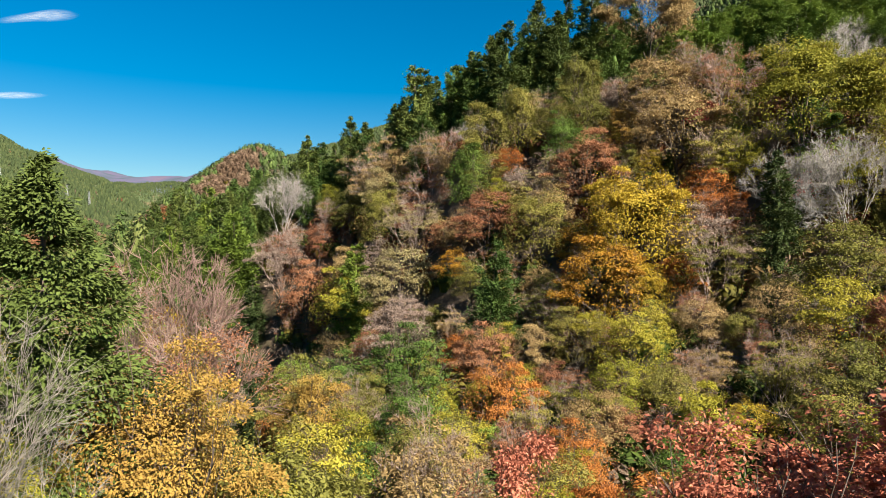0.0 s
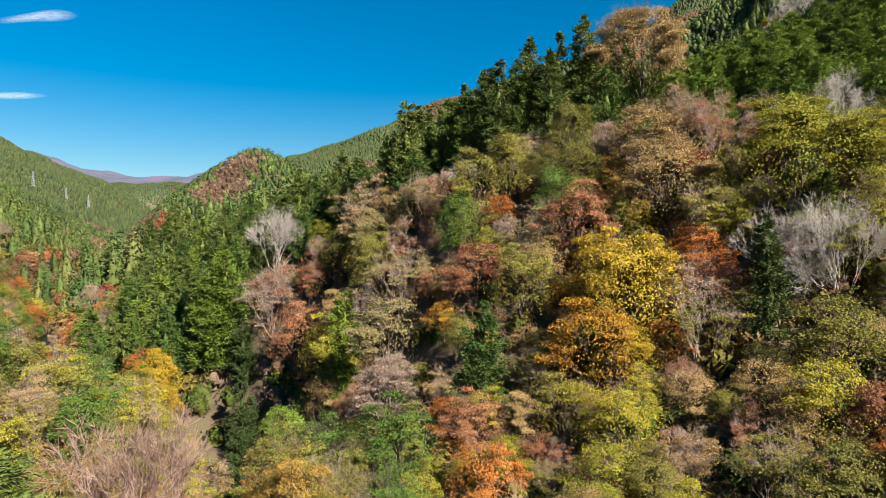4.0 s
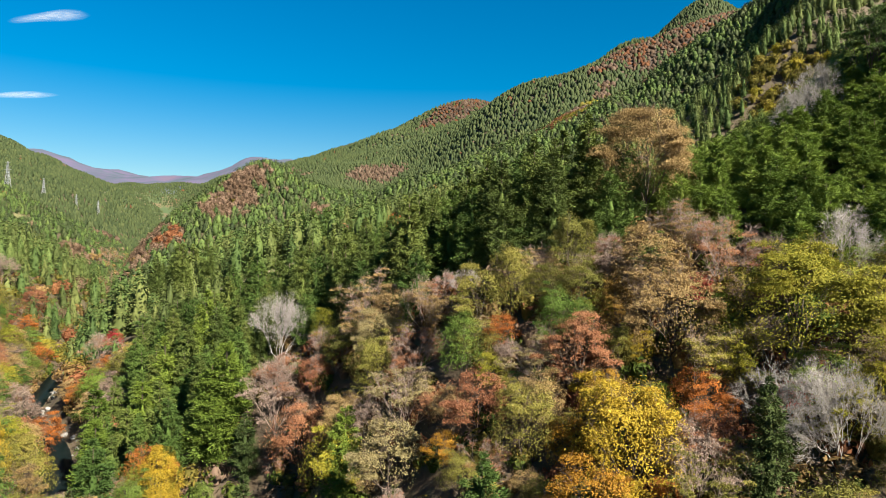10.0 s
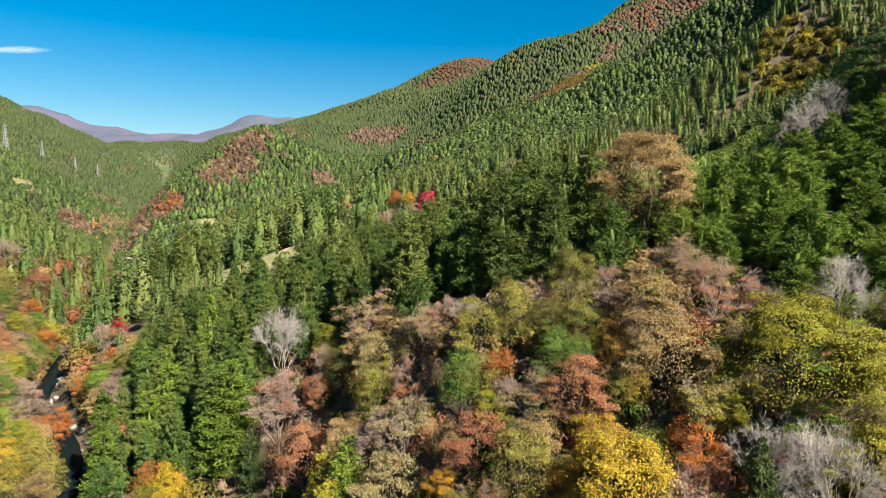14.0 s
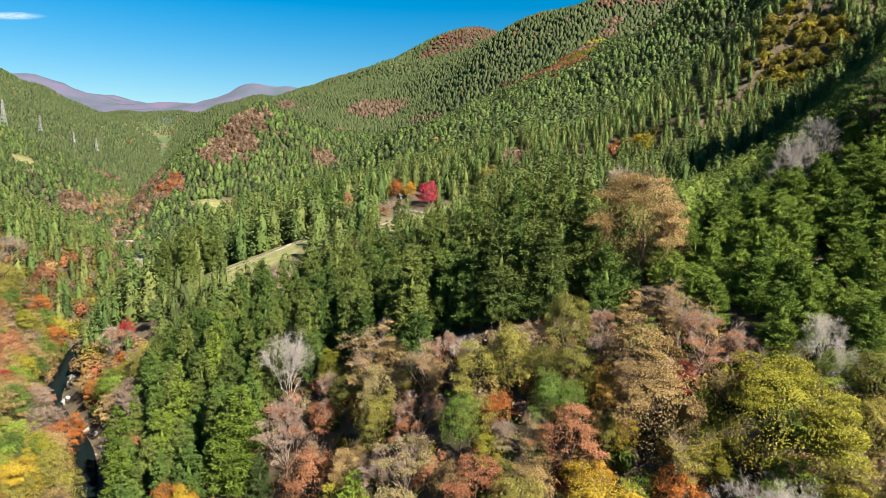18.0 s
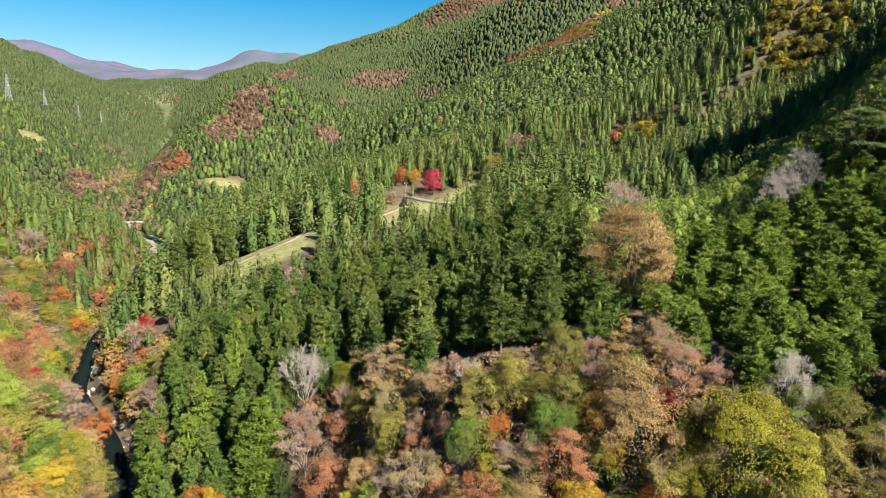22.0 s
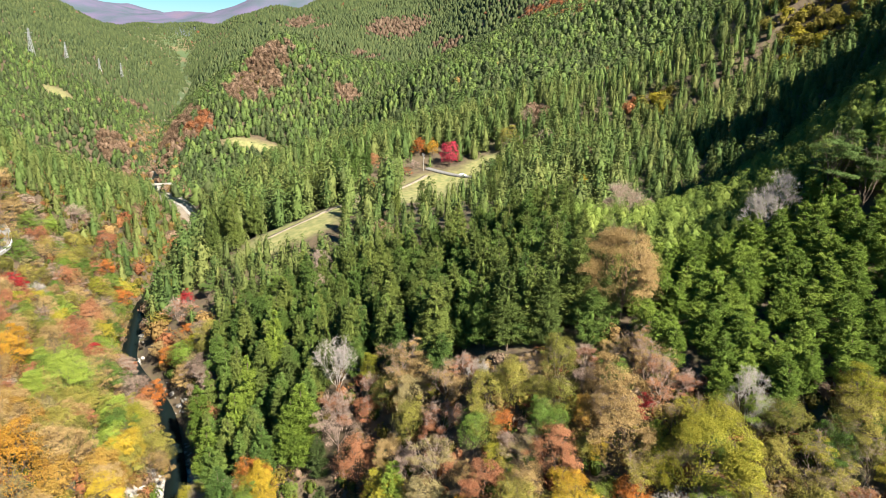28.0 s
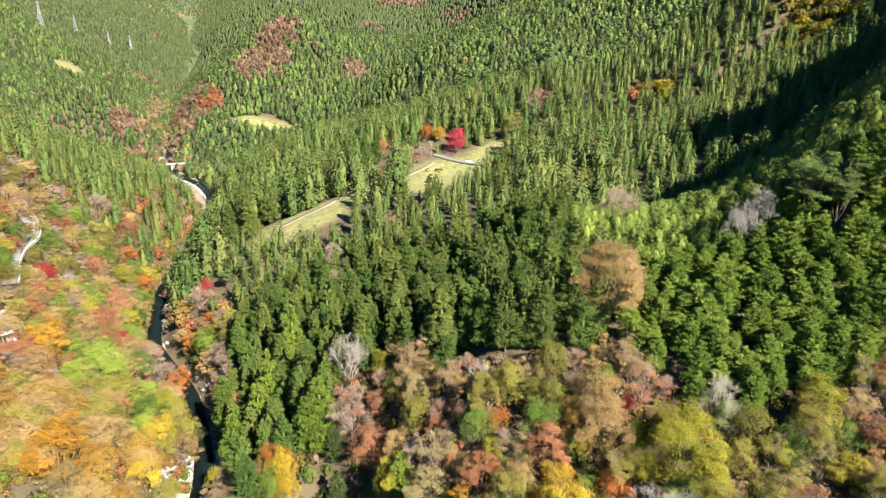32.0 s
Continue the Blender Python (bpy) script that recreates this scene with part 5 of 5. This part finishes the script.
def water_material():
    m, nt, nodes, links, bsdf = material("stream_water")
    bsdf.inputs["Base Color"].default_value = (0.004, 0.008, 0.008, 1)
    bsdf.inputs["Roughness"].default_value = 0.4
    bsdf.inputs["Specular IOR Level"].default_value = 0.05
    n = noise_node(nodes, links, 1.6, 3.0)
    b = nodes.new("ShaderNodeBump")
    b.inputs["Strength"].default_value = 0.25
    links.new(n, b.inputs["Height"])
    links.new(b.outputs[0], bsdf.inputs["Normal"])
    return m


ASPHALT = plain("worn_pale_asphalt", (0.115, 0.112, 0.107), 0.9)
CONCRETE = plain("weathered_concrete", (0.2, 0.19, 0.175), 0.85)
STEEL = plain("galvanised_steel", (0.3, 0.31, 0.32), 0.45, 0.6)
WHITE = plain("white_paint", (0.78, 0.78, 0.76), 0.45, 0.0, 0.06)
STONE = plain("pale_river_stone", (0.19, 0.18, 0.165), 0.85, 0.0, 0.35, 0.8)
EARTH = plain("bare_cut_earth", (0.14, 0.115, 0.085), 0.95, 0.0, 0.3, 0.5)
DARK = plain("dark_glass", (0.02, 0.022, 0.025), 0.12)
RUBBER = plain("tyre_rubber", (0.03, 0.03, 0.03), 0.8)
ROOF = plain("grey_sheet_roof", (0.33, 0.34, 0.36), 0.5)
TIMBER = plain("weathered_timber", (0.16, 0.12, 0.085), 0.85)


def part(name, bm, mat, parent, label=""):
    me = bpy.data.meshes.new(name)
    bm.to_mesh(me)
    bm.free()
    me.materials.append(mat)
    o = new(name, me)
    o.parent = parent
    if label:
        tagged(o, label)
    return o


def box(sx, sy, sz, at=(0, 0, 0), bevel=0.0, taper=1.0):
    bm = bmesh.new()
    bmesh.ops.create_cube(bm, size=1.0)
    for v in bm.verts:
        k = taper if v.co.z > 0 else 1.0
        v.co = Vector((v.co.x * sx * k, v.co.y * sy * k, v.co.z * sz))
    if bevel:
        bmesh.ops.bevel(bm, geom=list(bm.edges), offset=bevel, segments=2, affect="EDGES", profile=0.6)
    bmesh.ops.translate(bm, verts=bm.verts, vec=at)
    return bm


def stick(a, b, r0, r1=None, sides=6):
    bm = bmesh.new()
    a, b = Vector(a), Vector(b)
    bmesh.ops.create_cone(bm, cap_ends=True, segments=sides, radius1=r0, radius2=r0 if r1 is None else r1, depth=(b - a).length)
    bmesh.ops.transform(bm, matrix=Matrix.Translation((a + b) / 2) @ (b - a).to_track_quat("Z", "Y").to_matrix().to_4x4(), verts=bm.verts)
    return bm


def build_stream():
    wide = [(x, y, z) for x, y, z in RIVER if -100 < y < 1300]
    v, f, _, _ = ribbon(wide, 5.5, 0.0, 5.0, True)
    tagged(new("water", np_mesh("water", v, f, [water_material()], True)), "dark clear mountain stream between boulders", "water", kind="structure")
    rng = np.random.default_rng(12)
    tmpl = []
    for k in range(6):
        bm = bmesh.new()
        bmesh.ops.create_icosphere(bm, subdivisions=1, radius=0.5)
        for p in bm.verts:
            p.co *= rng.uniform(0.75, 1.2)
        tmpl.append((np.array([p.co[:] for p in bm.verts]), np.array([[q.index for q in fc.verts] for fc in bm.faces])))
        bm.free()
    X, Y = [], []
    for cx, cy, rx, ry, n in ((-77, 112, 5, 14, 320), (-82, 132, 7, 10, 120), (-97, 160, 9, 8, 40), (-138, 212, 6, 20, 40), (-128, 190, 8, 6, 20), (-208, 425, 14, 18, 260), (-245, 462, 18, 12, 240), (-284, 525, 10, 30, 220)):
        X.append(cx + rng.normal(size=n) * rx * 0.6)
        Y.append(cy + rng.normal(size=n) * ry * 0.6)
    X, Y = np.concatenate(X), np.concatenate(Y)
    d, zr, side = river(X, Y)
    ok = d < 14
    X, Y = X[ok], Y[ok]
    s = rng.uniform(0.4, 1.6, len(X)) * np.where(Y > 300, 1.5, 1.0)
    forest("river_stones", "pale grey river stones heaped along the stream bed", X, Y, s * 0.8, s, tmpl, STONE, 13, 0.05)["category"] = "stones"
    for k in range(34):
        y = (96, 118, 128, 150, 165, 185, 205, 222)[k % 8] + rng.uniform(-8, 8)
        x = float(np.interp(y, [88, 122, 158, 190, 240], [-66, -76, -97, -128, -150])) + rng.choice([-1, 1]) * rng.uniform(4, 8)
        bm = bmesh.new()
        bmesh.ops.create_icosphere(bm, subdivisions=2, radius=rng.uniform(0.7, 1.7))
        for p in bm.verts:
            p.co *= 1 + 0.35 * noise.noise(p.co * 1.3 + Vector((k, 0, 0)))
            p.co.z *= 0.7
        me = bpy.data.meshes.new("boulder")
        bm.to_mesh(me)
        bm.free()
        me.materials.append(STONE)
        o = new("boulder", me)
        o.location = (x, y, height(x, y) + 0.25)
        tagged(o, "pale rounded boulder beside the dark stream", "boulder", "boulders by the stream")


build_stream()


def build_roads():
    west = [(-166, 170), (-171, 178), (-177, 186), (-181, 195), (-183, 203), (-184, 210), (-189, 217), (-198, 222)]
    v, f, line, side = ribbon(west, 5.6, 0.35, 2.0)
    tagged(new("road", np_mesh("road", v, f, [ASPHALT])), "narrow pale asphalt mountain road on the slope", "road", kind="structure")
    rail = tagged(new("guard_rail"), "white steel guard rail along the mountain road", "guard rail")
    for k in range(0, len(line) - 1):
        a = Vector((*(line[k][:2] + side[k] * 2.6), line[k][2]))
        b = Vector((*(line[k + 1][:2] + side[k + 1] * 2.6), line[k + 1][2]))
        part("rail_beam", stick(a + Vector((0, 0, 0.65)), b + Vector((0, 0, 0.65)), 0.08), WHITE, rail)
        if k % 2 == 0:
            part("post", stick(a - Vector((0, 0, 0.3)), a + Vector((0, 0, 0.75)), 0.07), WHITE, rail)
    # cut slope above the road
    bm = bmesh.new()
    bmesh.ops.create_grid(bm, x_segments=26, y_segments=12, size=0.5)
    for p in bm.verts:
        u, w = p.co.x + 0.5, p.co.y + 0.5
        x, y = -178 - 8 * u - 5.5 * w, 182 + 18 * u - 1.0 * w
        p.co = Vector((x, y, height(x, y) + 0.5 + 1.6 * math.sin(math.pi * w) + 0.5 * noise.noise(Vector((x, y, 0)) * 0.6)))
    me = bpy.data.meshes.new("cut_slope")
    bm.to_mesh(me)
    bm.free()
    me.materials.append(EARTH)
    tagged(new("cut_slope", me), "bare pale cut slope above the mountain road", "slope", kind="structure")
    low = [(-153, 150), (-149, 144), (-144, 140), (-139, 135), (-133, 128)]
    v, f, _, _ = ribbon(low, 3.0, 0.5, 2.0)
    tagged(new("track", np_mesh("track", v, f, [CONCRETE])), "short concrete track through the autumn trees", "track", kind="structure")
    haul = [(-270, 470), (-254, 446), (-232, 424), (-212, 406), (-195, 384), (-180, 360)]
    v, f, _, _ = ribbon(haul, 6.0, 0.3, 3.0)
    tagged(new("track", np_mesh("track", v, f, [EARTH])), "pale earth track beside the river gravel", "track", kind="structure")
    lane = [(-24, 341), (-17, 337), (-9, 332), (0, 326), (8, 318)]
    v, f, _, _ = ribbon(lane, 4.0, 0.3, 2.0)
    tagged(new("road", np_mesh("road", v, f, [ASPHALT])), "narrow grey lane crossing the grassy clearing", "road", kind="structure")
    path = [(-92, 250), (-80, 258), (-66, 268), (-54, 280), (-46, 296), (-36, 312), (-24, 332)]
    v, f, _, _ = ribbon(path, 2.2, 0.25, 3.0)
    tagged(new("path", np_mesh("path", v, f, [EARTH])), "worn earth footpath along the terraced meadow", "path", kind="structure")


build_roads()


def utility_pole(x, y, high):
    e = thing("utility_pole", x, y, "grey concrete utility pole with steel crossarms", "pole")
    part("pole", stick((0, 0, -0.5), (0, 0, high), 0.17, 0.1, 8), CONCRETE, e)
    for z in (high - 0.5, high - 1.3):
        part("crossarm", box(1.8, 0.1, 0.1, (0, 0.12, z)), STEEL, e)
        for k in (-0.75, 0.0, 0.75):
            part("insulator", stick((k, 0.12, z + 0.05), (k, 0.12, z + 0.28), 0.06), WHITE, e)
    part("transformer", stick((0.32, 0, high - 2.9), (0.32, 0, high - 2.0), 0.24, None, 10), STEEL, e)


utility_pole(-184.5, 213.5, 9.5)
utility_pole(-26.0, 338.0, 10.0)


def build_car(x, y, turn):
    e = thing("car", x, y, "small white car parked on the grey lane", "car")
    e.location.z += 0.35
    e.rotation_euler[2] = turn
    body = part("body", box(4.1, 1.68, 0.62, (0, 0, 0.62), 0.12), WHITE, e)
    cabin = part("cabin", box(2.3, 1.5, 0.58, (-0.2, 0, 1.18), 0.08, 0.8), WHITE, e)
    for sx, sy, at in ((1.7, 0.03, (-0.2, 0.72, 1.17)), (1.7, 0.03, (-0.2, -0.72, 1.17))):
        part("window", box(sx, sy, 0.36, at), DARK, e, "dark side window")
    part("windscreen", box(0.05, 1.25, 0.4, (0.88, 0, 1.17)), DARK, e, "dark glass windscreen")
    part("rear_window", box(0.05, 1.2, 0.36, (-1.28, 0, 1.18)), DARK, e, "dark glass rear window")
    for sy in (-0.55, 0.55):
        part("headlight", box(0.06, 0.32, 0.14, (2.04, sy, 0.72), 0.02), STEEL, e, "clear headlight")
    for sx in (-1.3, 1.3):
        for sy in (-0.78, 0.78):
            w = part("wheel", stick((sx, sy - 0.1, 0.32), (sx, sy + 0.1, 0.32), 0.32, None, 14), RUBBER, e, "black tyre")
            part("rim", stick((sx, sy - 0.115, 0.32), (sx, sy + 0.115, 0.32), 0.19, None, 10), STEEL, w)


build_car(-3.2, 327.8, -0.6)


def build_bridge():
    e = new("bridge")
    e.location = (-262, 482, 14.4)
    e.rotation_euler[2] = 0.37
    tagged(e, "low white concrete slab bridge over the stream", "bridge")
    part("deck", box(23, 3.6, 0.6, (0, 0, 5.2), 0.08), CONCRETE, e)
    part("pier", box(1.4, 3.2, 6.0, (1, 0, 1.9), 0.1, 0.85), CONCRETE, e)
    for sy in (-2.0, 2.0):
        part("parapet", box(23, 0.2, 0.6, (0, sy * 0.85, 5.8), 0.05), CONCRETE, e)
    for sx in (-12.5, 12.5):
        part("abutment", box(2.4, 4, 4, (sx, 0, 3.2), 0.1), CONCRETE, e)


build_bridge()


def build_hut(x, y, turn):
    e = thing("hut", x, y, "small open-fronted hut with a grey sheet roof", "hut")
    e.rotation_euler[2] = turn
    part("wall", box(0.2, 4.0, 3.4, (-2.4, 0, 1.2)), TIMBER, e)
    part("wall", box(0.2, 4.0, 3.4, (2.4, 0, 1.2)), TIMBER, e)
    part("wall", box(5.0, 0.2, 3.4, (0, 2.0, 1.2)), TIMBER, e)
    roof = box(5.8, 5.0, 0.18, (0, 0, 0))
    bmesh.ops.rotate(roof, verts=roof.verts, cent=(0, 0, 0), matrix=Matrix.Rotation(-0.16, 3, "X"))
    bmesh.ops.translate(roof, verts=roof.verts, vec=(0, -0.2, 3.0))
    part("roof", roof, ROOF, e)
    for sx in (-2.3, 0.0, 2.3):
        part("post", box(0.16, 0.16, 3.6, (sx, -1.95, 1.2)), TIMBER, e)


build_hut(-195.5, 233.0, 0.5)
build_hut(-143.0, 138.5, 0.9)


def lattice_tower(x, y, high):
    e = thing("transmission_tower", x, y, "grey steel lattice transmission tower on the ridge", "pylon", "pylons along the ridge")
    w0, w1 = high * 0.085, high * 0.012
    at = lambda f: w0 + (w1 - w0) * min(1.0, f * 1.15)
    r = high * 0.0075
    for sx, sy in ((-1, -1), (1, -1), (1, 1), (-1, 1)):
        for a, b in ((0.0, 0.5), (0.5, 1.0)):
            part("leg", stick((sx * at(a), sy * at(a), a * high - 1), (sx * at(b), sy * at(b), b * high), r, None, 4), STEEL, e)
    lv = [0.0, 0.16, 0.3, 0.43, 0.55, 0.66, 0.76, 0.86]
    for a, b in zip(lv[:-1], lv[1:]):
        for sx, sy, tx, ty in ((-1, -1, 1, -1), (1, -1, 1, 1), (1, 1, -1, 1), (-1, 1, -1, -1)):
            part("brace", stick((sx * at(a), sy * at(a), a * high), (tx * at(b), ty * at(b), b * high), r * 0.6, None, 3), STEEL, e)
            part("brace", stick((tx * at(a), ty * at(a), a * high), (sx * at(b), sy * at(b), b * high), r * 0.6, None, 3), STEEL, e)
    for f, k in ((0.7, 0.15), (0.82, 0.13), (0.94, 0.1)):
        for s in (-1, 1):
            part("crossarm", stick((0, 0, f * high), (s * k * high, 0, (f + 0.012) * high), r * 1.3, r * 0.6, 4), STEEL, e)
    return e


first = lattice_tower(-638, 888, 40.0)
for x, y, k in ((-640, 970, 0.72), (-604, 996, 0.6), (-601, 1053, 0.62)):
    c = copy_thing(first, Matrix.Translation((x, y, height(x, y))))
    c.scale = (k, k, k)


def cloud_material():
    m, nt, nodes, links, bsdf = material("cirrus")
    tc = nodes.new("ShaderNodeTexCoord")
    mp = nodes.new("ShaderNodeMapping")
    mp.inputs["Scale"].default_value = (2.2, 5.0, 1)
    n = nodes.new("ShaderNodeTexNoise")
    n.inputs["Scale"].default_value, n.inputs["Detail"].default_value = 1.6, 5.0
    links.new(tc.outputs["UV"], mp.inputs[0])
    links.new(mp.outputs[0], n.inputs["Vector"])
    at = nodes.new("ShaderNodeAttribute")
    at.attribute_name = "tint"
    a = math_node(nodes, links, "MULTIPLY", at.outputs["Fac"], math_node(nodes, links, "POWER", n.outputs["Fac"], 1.4), True)
    tr = nodes.new("ShaderNodeBsdfTransparent")
    tl = nodes.new("ShaderNodeBsdfTranslucent")
    bsdf.inputs["Base Color"].default_value = (0.9, 0.9, 0.9, 1)
    both = nodes.new("ShaderNodeAddShader")
    df = nodes.new("ShaderNodeBsdfDiffuse")
    df.inputs[0].default_value = tl.inputs[0].default_value = (0.3, 0.3, 0.3, 1)
    links.new(df.outputs[0], both.inputs[0])
    links.new(tl.outputs[0], both.inputs[1])
    mx = nodes.new("ShaderNodeMixShader")
    links.new(a, mx.inputs[0])
    links.new(tr.outputs[0], mx.inputs[1])
    links.new(both.outputs[0], mx.inputs[2])
    links.new(mx.outputs[0], nodes["Material Output"].inputs[0])
    return m


def build_clouds():
    mat = cloud_material()
    for x, z, w, h, seed in ((-2420, 1415, 230, 62, 1), (-2620, 945, 250, 36, 2)):
        n = 28
        u, v = np.meshgrid(np.linspace(-1, 1, n), np.linspace(-1, 1, n))
        fade = np.clip(1 - u ** 2 - v ** 2, 0, 1) ** 1.2 * (0.85 if seed != 5 else 0.12)
        sag = 0.25 * np.sin(u * 3 + seed)
        verts = np.stack([x + u * w + v * w * 0.2, 3700 + v * 60, z + (v + sag * 0.6) * h], -1).reshape(-1, 3)
        i = np.arange(n * n).reshape(n, n)
        f = np.stack([i[:-1, :-1], i[:-1, 1:], i[1:, 1:], i[1:, :-1]], -1).reshape(-1, 4)
        me = np_mesh("cloud", verts, f, [mat], True, fade)
        uv = me.uv_layers.new(name="UVMap")
        idx = f.ravel()
        uv.data.foreach_set("uv", np.stack([u.ravel()[idx] + seed, v.ravel()[idx]], 1).astype(np.float32).ravel())
        o = new("cloud", me)
        o.visible_shadow = False
        tagged(o, "thin white wisp of cirrus cloud", "cloud", kind="structure")


build_clouds()
